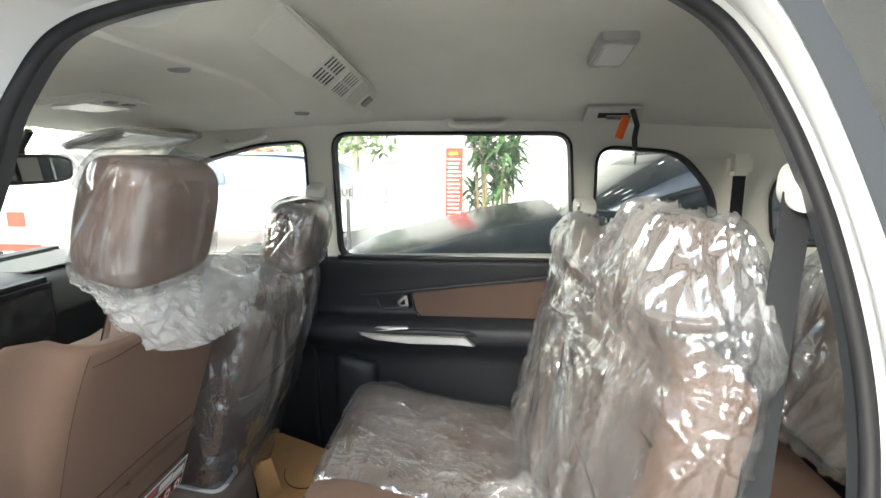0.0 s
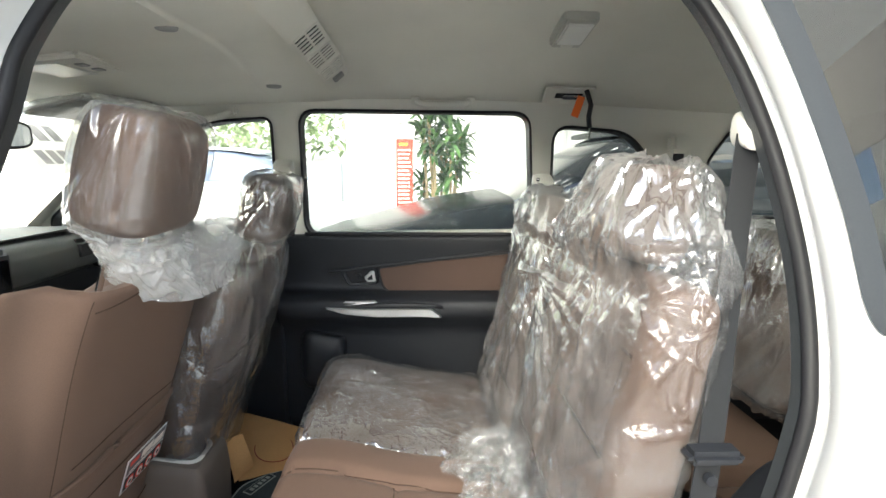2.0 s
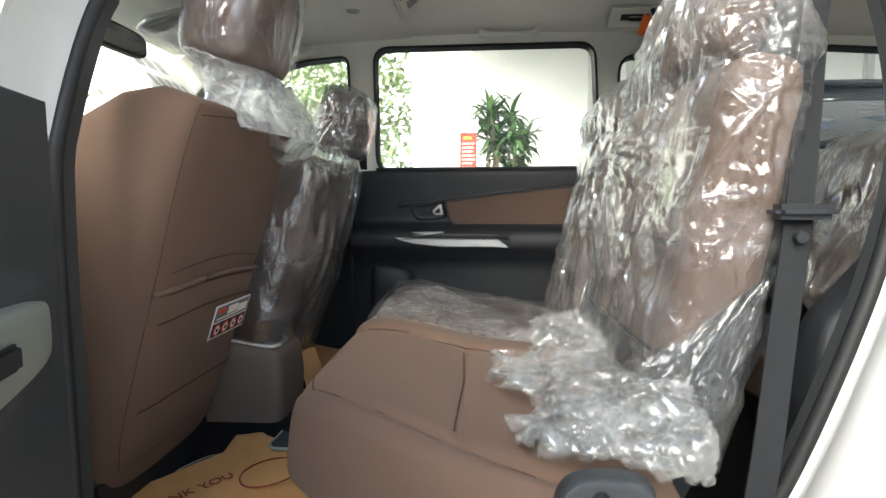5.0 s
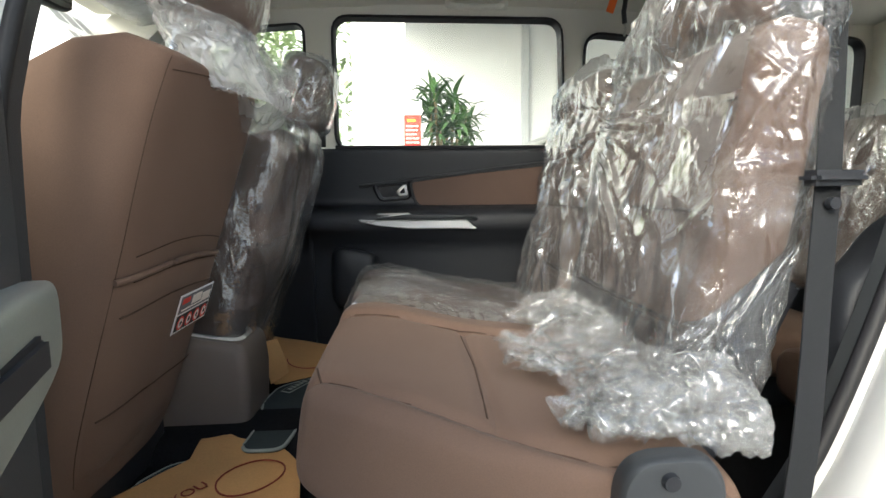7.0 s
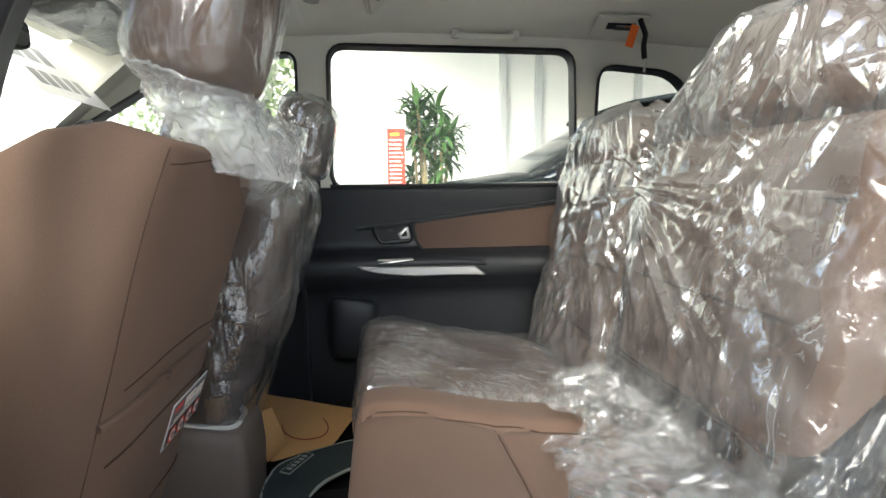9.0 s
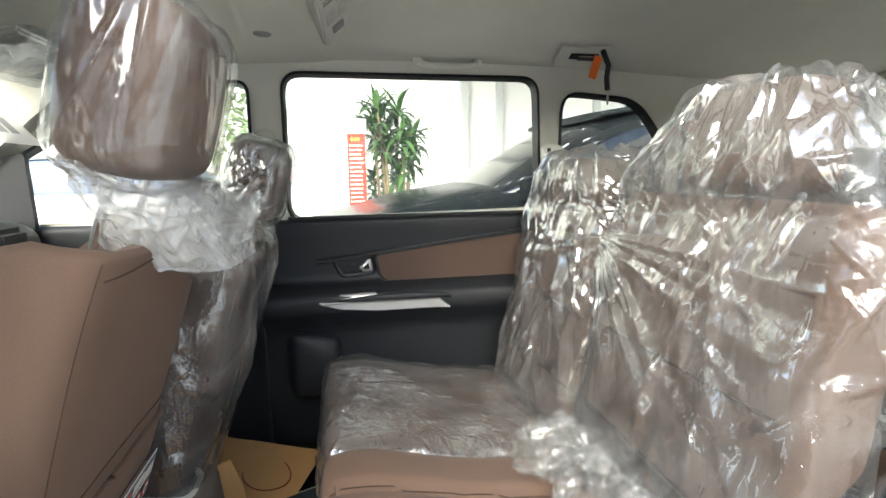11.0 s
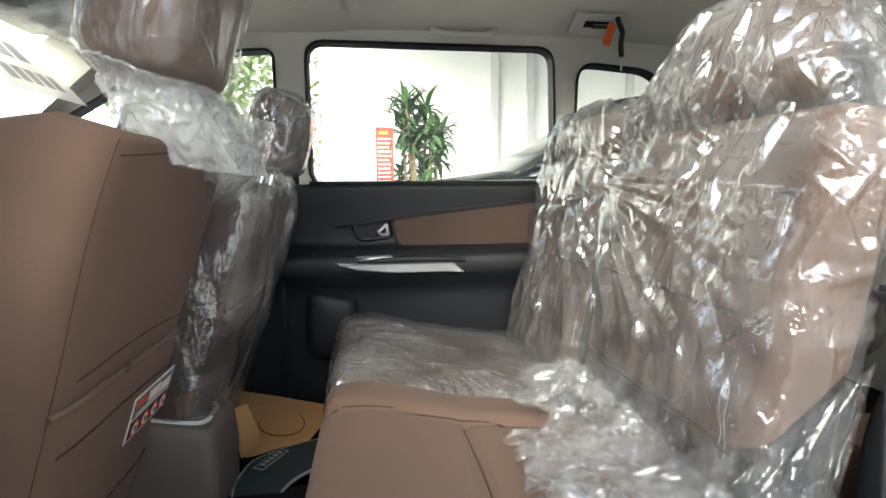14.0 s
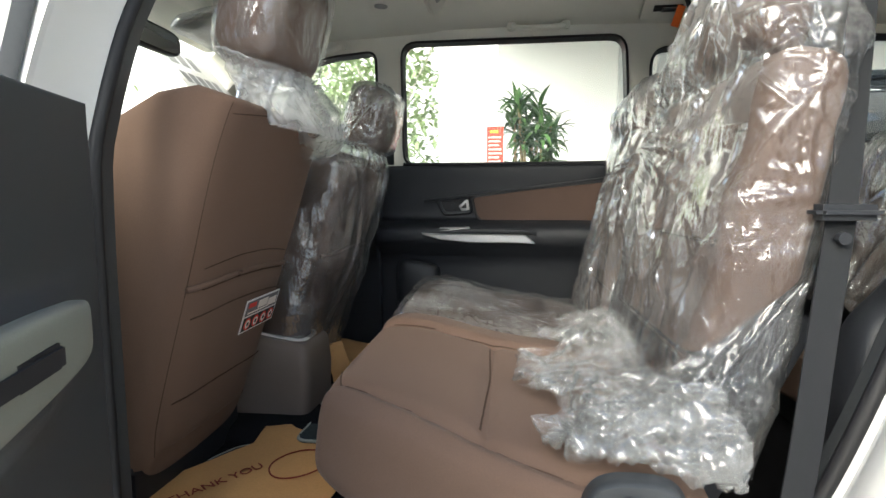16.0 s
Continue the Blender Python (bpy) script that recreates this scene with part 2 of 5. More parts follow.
def loft(rows, u, v, p=4.0, n=40, steps=6, warp=None, closed_ends=True):
    """A skin over superellipses. rows: x, y, z of the middle, half width along u, half depth along v."""
    bm = bmesh.new()
    u, v = Vector(u).normalized(), Vector(v).normalized()
    rings = []
    for r in spline(rows, steps):
        c = Vector(r[:3])
        a, b = max(r[3], 0.001), max(r[4], 0.001)
        ring = []
        for q, w in ring_points(a, b, p, n):
            co = c + u * q + v * w
            ring.append(bm.verts.new(co))
        rings.append(ring)
    for r0, r1 in zip(rings, rings[1:]):
        for i in range(n):
            j = (i + 1) % n
            bm.faces.new((r0[i], r0[j], r1[j], r1[i]))
    if closed_ends:
        bm.faces.new(rings[0])
        bm.faces.new(rings[-1])
    if warp:
        bm.normal_update()
        moves = [(w, warp(w.co, w.normal)) for w in bm.verts]
        for w, d in moves:
            w.co = w.co + d
    return bm


def box(x0, x1, y0, y1, z0, z1, bevel=0.004, seg=2, turn=None):
    bm = bmesh.new()
    bmesh.ops.create_cube(bm, size=1)
    for w in bm.verts:
        w.co = Vector(((x0 + x1) / 2 + w.co.x * (x1 - x0), (y0 + y1) / 2 + w.co.y * (y1 - y0), (z0 + z1) / 2 + w.co.z * (z1 - z0)))
    if bevel:
        bmesh.ops.bevel(bm, geom=bm.edges[:], offset=bevel, segments=seg, affect="EDGES", clamp_overlap=True)
    if turn is not None:
        bm.transform(turn)
    return bm


def tube(points, radius, n=10, closed=False, flat=1.0):
    """A round bar along points; flat squeezes it along the world's y."""
    bm = bmesh.new()
    pts = [Vector(q) for q in points]
    rings = []
    for i, q in enumerate(pts):
        if closed:
            d = pts[(i + 1) % len(pts)] - pts[i - 1]
        else:
            d = pts[min(i + 1, len(pts) - 1)] - pts[max(i - 1, 0)]
        d.normalize()
        side = d.cross(Vector((0, 1, 0)))
        if side.length < 0.05:
            side = d.cross(Vector((0, 0, 1)))
        side.normalize()
        up = d.cross(side).normalized()
        rings.append([bm.verts.new(q + side * radius * math.cos(2 * math.pi * k / n) + up * radius * flat * math.sin(2 * math.pi * k / n)) for k in range(n)])
    pairs = list(zip(rings, rings[1:])) + ([(rings[-1], rings[0])] if closed else [])
    for a, b in pairs:
        for i in range(n):
            j = (i + 1) % n
            bm.faces.new((a[i], a[j], b[j], b[i]))
    if not closed:
        bm.faces.new(rings[0])
        bm.faces.new(rings[-1])
    return bm


def strip(points, width_dir, width, thick, normal):
    """A flat band along points."""
    bm = bmesh.new()
    w, nrm = Vector(width_dir).normalized() * width / 2, Vector(normal).normalized() * thick / 2
    rings = [[bm.verts.new(Vector(q) + a * w + b * nrm) for a, b in ((-1, -1), (1, -1), (1, 1), (-1, 1))] for q in points]
    for r0, r1 in zip(rings, rings[1:]):
        for i in range(4):
            bm.faces.new((r0[i], r0[(i + 1) % 4], r1[(i + 1) % 4], r1[i]))
    bm.faces.new(rings[0])
    bm.faces.new(rings[-1])
    return bm


def rounded(points, radius, n=5):
    """A closed outline with its corners rounded."""
    out = []
    k = len(points)
    for i in range(k):
        a, b, c = (Vector(points[j % k]) for j in (i - 1, i, i + 1))
        r = min(radius, (a - b).length * 0.45, (c - b).length * 0.45)
        p, q = b + (a - b).normalized() * r, b + (c - b).normalized() * r
        for s in range(n + 1):
            t = s / n
            out.append(tuple(p * (1 - t) ** 2 + b * 2 * t * (1 - t) + q * t * t))
    return out


def grown(points, d):
    """A closed outline (x, z) moved outwards by d."""
    k = len(points)
    area = sum(points[i][0] * points[(i + 1) % k][1] - points[(i + 1) % k][0] * points[i][1] for i in range(k))
    sgn = 1 if area > 0 else -1
    out = []
    for i in range(k):
        a, b = Vector(points[i - 1]), Vector(points[(i + 1) % k])
        t = (b - a)
        t = t.normalized() if t.length > 1e-9 else Vector((1, 0))
        out.append((points[i][0] + sgn * t.y * d, points[i][1] - sgn * t.x * d))
    return out


def sheet(outer, holes, place, depth):
    """A plate with holes: outlines in (x, z); place(x, z) gives its world place; depth: its thickness vector."""
    bm = bmesh.new()
    edges = []
    for loop in [outer, *holes]:
        vs = [bm.verts.new((q[0], 0, q[1])) for q in loop]
        edges += [bm.edges.new((vs[i], vs[(i + 1) % len(vs)])) for i in range(len(vs))]
    bmesh.ops.triangle_fill(bm, use_beauty=True, use_dissolve=False, edges=edges)
    for w in bm.verts:
        w.co = Vector(place(w.co.x, w.co.z))
    ret = bmesh.ops.extrude_face_region(bm, geom=bm.faces[:])
    for g in ret["geom"]:
        if isinstance(g, bmesh.types.BMVert):
            g.co = g.co + Vector(depth)
    return bm


def bridge(rings):
    """Skin over closed rings of equal count."""
    bm = bmesh.new()
    rs = [[bm.verts.new(q) for q in r] for r in rings]
    for a, b in zip(rs, rs[1:]):
        for i in range(len(a)):
            j = (i + 1) % len(a)
            bm.faces.new((a[i], a[j], b[j], b[i]))
    return bm


def join(*bms):
    out = bmesh.new()
    for b in bms:
        me = bpy.data.meshes.new("t")
        b.to_mesh(me)
        b.free()
        out.from_mesh(me)
        bpy.data.meshes.remove(me)
    return out


def grid_part(name, pts, material, parent, label="", closed=True, smooth=True):
    """A skin over a grid of points (rows, columns, 3), its columns closed into a ring where asked."""
    m, n = pts.shape[:2]
    i, j = np.meshgrid(np.arange(m - 1), np.arange(n if closed else n - 1), indexing="ij")
    j2 = (j + 1) % n
    a, b, c, d = i * n + j, i * n + j2, (i + 1) * n + j2, (i + 1) * n + j
    flip = ((i + j) % 2 == 0)[..., None]
    tri1 = np.where(flip, np.stack((a, b, c), -1), np.stack((a, b, d), -1)).reshape(-1, 3)
    tri2 = np.where(flip, np.stack((a, c, d), -1), np.stack((b, c, d), -1)).reshape(-1, 3)
    me = bpy.data.meshes.new(name)
    me.from_pydata(pts.reshape(-1, 3).tolist(), [], np.concatenate((tri1, tri2)).tolist())
    me.polygons.foreach_set("use_smooth", [smooth] * len(me.polygons))
    me.materials.append(material)
    ob = new(name, me)
    ob.parent = parent
    if label:
        ob["label"] = label
    return ob


def ring_skin(rows, u, v, p, n, m):
    """Rings of superellipses, evenly spaced round each ring; the ring begins in the middle of its front (+v)."""
    u, v = np.array(Vector(u).normalized()), np.array(Vector(v).normalized())
    dense = np.linspace(0, 2 * math.pi, 721)
    c, s = np.cos(dense), np.sin(dense)
    q, w = np.sign(s) * np.abs(s) ** (2 / p), np.sign(c) * np.abs(c) ** (2 / p)
    steps = spline(rows, 8)
    at = np.linspace(0, len(steps) - 1, m)
    k = np.minimum(at.astype(int), len(steps) - 2)
    steps = np.array(steps)
    steps = steps[k] + (steps[k + 1] - steps[k]) * (at - k)[:, None]
    out = np.zeros((m, n, 3))
    for r, row in enumerate(steps):
        qa, wb = q * max(row[3], 0.001), w * max(row[4], 0.001)
        arc = np.concatenate(([0], np.cumsum(np.hypot(np.diff(qa), np.diff(wb)))))
        t = np.linspace(0, arc[-1], n + 1)[:-1]
        out[r] = row[:3] + np.interp(t, arc, qa)[:, None] * u + np.interp(t, arc, wb)[:, None] * v
    return out


def grid_normals(pts, closed=True):
    across = np.roll(pts, -1, 1) - np.roll(pts, 1, 1) if closed else np.gradient(pts, axis=1)
    nrm = np.cross(across, np.gradient(pts, axis=0))
    nrm /= np.maximum(np.linalg.norm(nrm, axis=2, keepdims=True), 1e-9)
    mid = pts.mean(axis=(0, 1))
    return nrm if (nrm * (pts - mid)).sum() > 0 else -nrm


def creases(pts, seed, count, length, width, height, lean=0.35, bend=2.0, closed=True):
    """A relief of straight and bowed folds in slack film: random ridges with sharp crests, most of them running up and down."""
    r = np.random.RandomState(seed)
    m, n = pts.shape[:2]
    dv = np.linalg.norm(np.diff(pts, axis=0), axis=2).mean(1)
    V = np.broadcast_to(np.concatenate(([0], np.cumsum(dv)))[:, None], (m, n))
    du = np.linalg.norm((np.roll(pts, -1, 1) - pts) if closed else np.diff(pts, axis=1), axis=2)
    W = np.concatenate((np.zeros((m, 1)), np.cumsum(du, axis=1)), axis=1)[:, :n]
    L = du.sum(1, keepdims=True)
    if closed:
        W = W / L * L.mean()
        L = L.mean()
    h = np.zeros((m, n))
    for k in range(count):
        i, j = r.randint(m), r.randint(n)
        ang = r.normal(0, lean)
        ln, wd, ht = (r.uniform(*q) for q in (length, width, height))
        dw = W - W[i, j]
        if closed:
            dw = (dw + L / 2) % L - L / 2
        dh = V - V[i, 0]
        t = dw * math.sin(ang) + dh * math.cos(ang)
        d = dw * math.cos(ang) - dh * math.sin(ang) + r.uniform(-bend, bend) * t * t
        h = np.maximum(h, ht * np.clip(1 - np.abs(d) / wd, 0, 1) ** 0.85 * np.clip(1 - (2 * t / ln) ** 2, 0, 1))
    return h


def fan(pts, origin, seed, count, angles, length, width, height, axes):
    """Folds that spread from one pinched place. axes: the directions across and up in which the angles count."""
    r = np.random.RandomState(seed)
    ax, up = (np.array(q) for q in axes)
    rel = pts - np.array(origin)
    X, Y = rel @ ax, rel @ up
    h = np.zeros(pts.shape[:2])
    for k in range(count):
        ang = radians(angles[0] + (angles[1] - angles[0]) * (k + r.uniform(0.1, 0.9)) / count)
        ln, wd, ht = (r.uniform(*q) for q in (length, width, height))
        c, s = math.cos(ang), math.sin(ang)
        t = X * c + Y * s
        d = Y * c - X * s + r.uniform(-0.5, 0.5) * t * t
        w = 0.004 + wd * np.clip(t / ln, 0, 1)
        h = np.maximum(h, ht * np.clip(1 - np.abs(d) / w, 0, 1) ** 0.85 * np.clip(t / 0.03, 0, 1) * np.clip(1.15 - t / ln, 0, 1))
    return h


def swell(pts, size, seed):
    """Slow swelling of slack film, about -1 to 1."""
    off = Vector((seed * 3.1, seed * 7.7, seed * 1.3))
    flat = pts[::3, ::3]
    m, n = flat.shape[:2]
    small = np.array([[noise.noise(Vector(q) / size + off) for q in row] for row in flat])
    big = np.repeat(np.repeat(small, 3, 0), 3, 1)[:pts.shape[0], :pts.shape[1]]
    for _ in range(2):
        big = (np.roll(big, 1, 0) + np.roll(big, -1, 0) + np.roll(big, 1, 1) + np.roll(big, -1, 1) + big) / 5
    return big


def cover(name, rows, u, v, p, n, m, material, parent, label, seed, slack=0.008, big=(60, 0.006), small=(160, 0.0025), lean=0.35, span=1.0, extra=None, wide=(0.010, 0.028)):
    """A slack plastic cover over a soft form: swelling, long folds and short creases."""
    pts = ring_skin(rows, u, v, p, n, m)
    nrm = grid_normals(pts)
    h = 0.002 + slack * (0.4 + swell(pts, 0.12, seed))
    h = h + creases(pts, seed, big[0], (0.10 * span, 0.42 * span), wide, (0.4 * big[1], 1.4 * big[1]), lean)
    if extra is not None:
        h = h * extra[0](pts) + extra[1](pts)
    h = h + creases(pts, seed + 1, small[0], (0.04 * span, 0.17 * span), (0.004, 0.011), (0.4 * small[1], 1.4 * small[1]), lean * 2.2)
    return grid_part(name, pts + nrm * h[..., None], material, parent, label)


def film_sheet(path, n, m, amp, seed, ruffle=14, fray=0.03, jitter=0.005, folds=((60, (0.06, 0.20), (0.016, 0.045), (0.010, 0.030), 1.6), (260, (0.03, 0.10), (0.005, 0.012), (0.002, 0.006), 1.6))):
    """A crumpled sheet of film in small flat facets, with a torn, ruffled hem. path(v, u) gives its place."""
    r = random.Random(int(seed))
    off = Vector((seed, seed * 2.1, seed * 0.7))
    pts = np.zeros((n + 1, m + 1, 3))
    for i in range(n + 1):
        u = i / n
        hem = 1.0 + fray * 6 * noise.noise(Vector((u * 9, seed, 0))) + fray * 4 * noise.noise(Vector((u * 31, seed, 4)))
        for j in range(m + 1):
            v = j / m * hem
            q = Vector(path(min(v, 1.15), u))
            k = (0.30 + 0.70 * min(1.0, v)) * min(1.0, 0.15 + u * 9)
            w = noise.noise_vector(q * 11 + off) * 1.0 + noise.noise_vector(q * 27 + off) * 0.25
            fold = abs(noise.noise(Vector((u * ruffle, v * 2.2, seed)))) + 0.6 * abs(noise.noise(Vector((u * ruffle * 2.3, v * 5, seed + 5)))) + 0.12 * abs(noise.noise(Vector((u * ruffle * 5, v * 11, seed + 9))))
            up = Vector((-0.35, -0.45, 0.85)).normalized()
            jit = Vector((r.uniform(-1, 1), r.uniform(-1, 1), r.uniform(-1, 1))) * jitter
            pts[i, j] = q + w * amp * k * 0.6 + up * amp * 2.4 * fold * k + jit
    if jitter == 0.0:
        nrm = grid_normals(pts, False)
        for k, (count, long, wide, high, lean) in enumerate(folds):
            pts = pts + nrm * creases(pts, int(seed) + k, count, long, wide, high, lean, 2.0, False)[..., None]
    return pts


def lettering(name, body, size, m, material, parent=None, depth=0.0004):
    cu = bpy.data.curves.new(name, "FONT")
    cu.body, cu.size, cu.extrude = body, size, depth
    cu.align_x, cu.align_y = "CENTER", "CENTER"
    ob = bpy.data.objects.new(name, cu)
    scene.collection.objects.link(ob)
    bpy.context.view_layer.update()
    me = bpy.data.meshes.new_from_object(ob)
    bpy.data.objects.remove(ob)
    me.transform(m)
    me.materials.clear()
    me.materials.append(material)
    out = new(name, me)
    if parent is not None:
        out.parent = parent
    return out


# ---------------------------------------------------------------- the car's shell


def side_y(z):
    """The inner face of the far side."""
    return 1.765 - max(0.0, z - 1.05) * 0.16


def near_y(z):
    """The outer skin of the near side."""
    return 0.41 + max(0.0, z - 1.0) * 0.24


WIN_REAR = rounded([(-0.375, 1.05), (0.435, 1.05), (0.395, 1.472), (-0.368, 1.472)], 0.05)
WIN_FRONT = rounded([(-0.478, 1.05), (-0.470, 1.447), (-0.63, 1.434), (-0.82, 1.386), (-1.10, 1.225), (-1.25, 1.10), (-1.25, 1.05)], 0.03)
WIN_QUARTER = rounded([(0.50, 1.10), (0.488, 1.432), (0.745, 1.412), (0.86, 1.29), (0.90, 1.10)], 0.06)
WIN_LAST = rounded([(1.075, 1.12), (1.035, 1.30), (1.12, 1.445), (1.50, 1.42), (1.54, 1.12)], 0.05)


def far_place(x, z):
    return (x, side_y(z), z)


trim = sheet([(-1.35, 1.05), (1.62, 1.05), (1.62, 1.58), (-0.9, 1.58), (-1.35, 1.3)], [grown(w, 0.006) for w in (WIN_REAR, WIN_FRONT, WIN_QUARTER, WIN_LAST)], far_place, (0, 0.05, 0))
solid("wall_far", trim, CREAM, "cream plastic pillar trim round the car's side windows", "car wall", "structure", smooth=False)
for nm, w in (("window_1", WIN_REAR), ("window_2", WIN_FRONT), ("window_3", WIN_QUARTER), ("window_7", WIN_LAST)):
    win = thing(nm, "car side window with a black rubber frame", "window", kind="structure")
    g0, g1 = grown(w, 0.009), grown(w, -0.004)
    part("window_frame", bridge([[(x, side_y(z) - 0.006, z) for x, z in g0], [(x, side_y(z) - 0.010, z) for x, z in w], [(x, side_y(z) + 0.03, z) for x, z in g1]]), RUBBER, win)
    gl = part("pane", sheet(w, [], lambda x, z: (x, side_y(z) + 0.02, z), (0, 0.004, 0)), GLASS, win, smooth=False)
    gl.visible_shadow = False


def liner_z(x, y):
    top = float(np.interp(x, [-1.2, -0.9, -0.46, -0.432, -0.424, -0.30, -0.222, 0.6, 1.2, 1.65], [1.47, 1.515, 1.566, 1.569, 1.577, 1.592, 1.668, 1.672, 1.64, 1.57]))
    d = y - CENTRE
    low = 1.487 + 0.02 * math.cos((x - 0.03) * 2.2)
    if d <= 0:
        return top - float(np.interp(x, [-0.45, -0.2], [-0.04, 0.22])) * d * d
    z = top - 0.62 * d * d
    return z if z > low + 0.05 else low + 0.05 * math.exp((z - low - 0.05) / 0.05)


bm = bmesh.new()
LINER_X = sorted([*np.linspace(-1.12, 1.62, 70), -0.437, -0.432, -0.428, -0.424, -0.418, -0.23, -0.222, -0.215])
NX, NY = len(LINER_X), 36
grid = [[bm.verts.new((x, y, liner_z(x, y))) for y in np.linspace(float(np.interp(x, [-0.5, -0.3, 0.1, 0.5, 1.6], [0.70, 0.70, 0.69, 0.66, 0.60])), 1.70, NY)] for x in LINER_X]
for i in range(NX - 1):
    for j in range(NY - 1):
        bm.faces.new((grid[i][j], grid[i + 1][j], grid[i + 1][j + 1], grid[i][j + 1]))
ret = bmesh.ops.extrude_face_region(bm, geom=bm.faces[:])
for g in ret["geom"]:
    if isinstance(g, bmesh.types.BMVert):
        g.co.z += 0.03
solid("ceiling", bm, LINER, "beige cloth headliner with moulded creases", "headliner", "structure")

# floor pan and sill
solid("floor", box(-1.5, 1.62, 0.40, 1.80, 0.26, 0.30, 0.0), CARPET, "black carpeted car floor", "floor", "structure", smooth=False)
solid("tailgate", sheet([(0.40, 0.3), (1.85, 0.3), (1.85, 1.62), (0.40, 1.62)], [rounded([(0.62, 1.08), (1.62, 1.08), (1.56, 1.47), (0.68, 1.47)], 0.06)], lambda x, z: (1.62 - max(0, z - 1.0) * 0.2, x, z), (0.05, 0, 0)), CREAM, "car tailgate trim with its window", "tailgate", "structure", smooth=False)
solid("wall_far_lower", box(-1.5, 1.62, 1.785, 1.83, 0.26, 1.05, 0.0), BLACK, "black lower side trim of the car", "car wall", "structure", smooth=False)
solid("firewall", box(-1.56, -1.5, 0.40, 1.83, 0.26, 1.06, 0.0), BLACK, "black bulkhead below the windscreen", "car wall", "structure", smooth=False)

# windscreen
scr = thing("window_4", "car windscreen between cream pillars", "windscreen", kind="structure")
bm = bmesh.new()
grid = []
for q in np.linspace(-1, 1, 15):
    grid.append([bm.verts.new((-1.38 - 0.07 * (1 - q * q) + 0.54 * v, CENTRE + q * (0.64 - 0.10 * v), 1.02 + 0.45 * v)) for v in np.linspace(0, 1, 5)])
for a, b in zip(grid, grid[1:]):
    for k in range(4):
        bm.faces.new((a[k], a[k + 1], b[k + 1], b[k]))
gl = part("pane", bm, GLASS, scr)
gl.visible_shadow = False
for sgn in (-1, 1):
    part("pillar_trim", strip([(-1.33, CENTRE + sgn * 0.615, 1.06), (-1.12, CENTRE + sgn * 0.60, 1.25), (-0.82, CENTRE + sgn * 0.55, 1.485)], (0, 1, 0), 0.09, 0.05, (0.6, 0, 1)), CREAM, scr)

# near side: white skin with the door opening
OPEN = rounded([(-0.60, 0.38), (-0.60, 0.85), (-0.595, 1.0), (-0.585, 1.10), (-0.568, 1.20), (-0.53, 1.30), (-0.505, 1.39), (-0.495, 1.45), (-0.475, 1.491), (-0.453, 1.53), (-0.43, 1.557), (-0.39, 1.58), (-0.30, 1.605), (-0.10, 1.628), (0.10, 1.635), (0.22, 1.632), (0.30, 1.622), (0.345, 1.606), (0.404, 1.568), (0.445, 1.51), (0.48, 1.44), (0.513, 1.353), (0.535, 1.267), (0.55, 1.183), (0.556, 1.10), (0.552, 1.0), (0.537, 0.90), (0.52, 0.82), (0.49, 0.72), (0.452, 0.61), (0.42, 0.53), (0.36, 0.43), (0.30, 0.38)], 0.06, 3)


def jamb_y(x, z, d):
    """The jamb, d metres inside the skin."""
    return near_y(z) + d + 0.02 * min(1.0, d / 0.07)


def lip(points):
    """The opening's edge in the outer skin: it overhangs the rear of the jamb."""
    return [(x - 0.042 * min(1.0, max(0.0, (x - 0.22) / 0.16)), z) for x, z in points]


QL = [(0.372, 1.60), (0.412, 1.55), (0.444, 1.485), (0.468, 1.425), (0.497, 1.34), (0.520, 1.262), (0.536, 1.17)]
QUARTER = rounded(QL + [(0.55, 1.14), (1.42, 1.14), (1.30, 1.50), (0.50, 1.60)], 0.03)
FRONTWIN = rounded([(-1.25, 1.04), (-0.62, 1.04), (-0.58, 1.44), (-0.80, 1.44)], 0.04)
skin = sheet([(-1.9, 0.25), (1.75, 0.25), (1.75, 1.3), (1.6, 1.70), (-0.85, 1.66), (-1.6, 1.1), (-1.9, 1.0)], [lip(grown(OPEN, 0.012)), QUARTER, FRONTWIN], lambda x, z: (x, near_y(z), z), (0, 0.03, 0))
solid("wall_near", skin, PAINT, "glossy white painted body side of a car", "car body", "structure", smooth=False)
jamb = bridge([[(x, jamb_y(x, z, 0.0) - 0.001, z) for x, z in lip(grown(OPEN, 0.014))], [(x, jamb_y(x, z, 0.02), z) for x, z in lip(grown(OPEN, 0.009))], [(x, jamb_y(x, z, 0.075), z) for x, z in grown(OPEN, 0.004)], [(x, jamb_y(x, z, 0.08), z) for x, z in OPEN], [(x, jamb_y(x, z, 0.10), z) for x, z in grown(OPEN, -0.004)]])
solid("door_jamb", jamb, PAINT, "white painted jamb round the open rear door", "door jamb", "structure")
solid("door_seal", tube([(x, jamb_y(x, z, 0.092), z) for x, z in grown(OPEN, -0.005)], 0.0105, 10, True), RUBBER, "black rubber seal round the door opening", "door seal", "structure")
inner = bridge([[(x, jamb_y(x, z, 0.100), z) for x, z in grown(OPEN, -0.012)], [(x, jamb_y(x, z, 0.125), z) for x, z in grown(OPEN, -0.008)], [(x, jamb_y(x, z, 0.15), z) for x, z in grown(OPEN, 0.03)]])
solid("door_opening_trim", inner, GREY, "dark grey plastic trim inside the door opening", "trim", "structure")
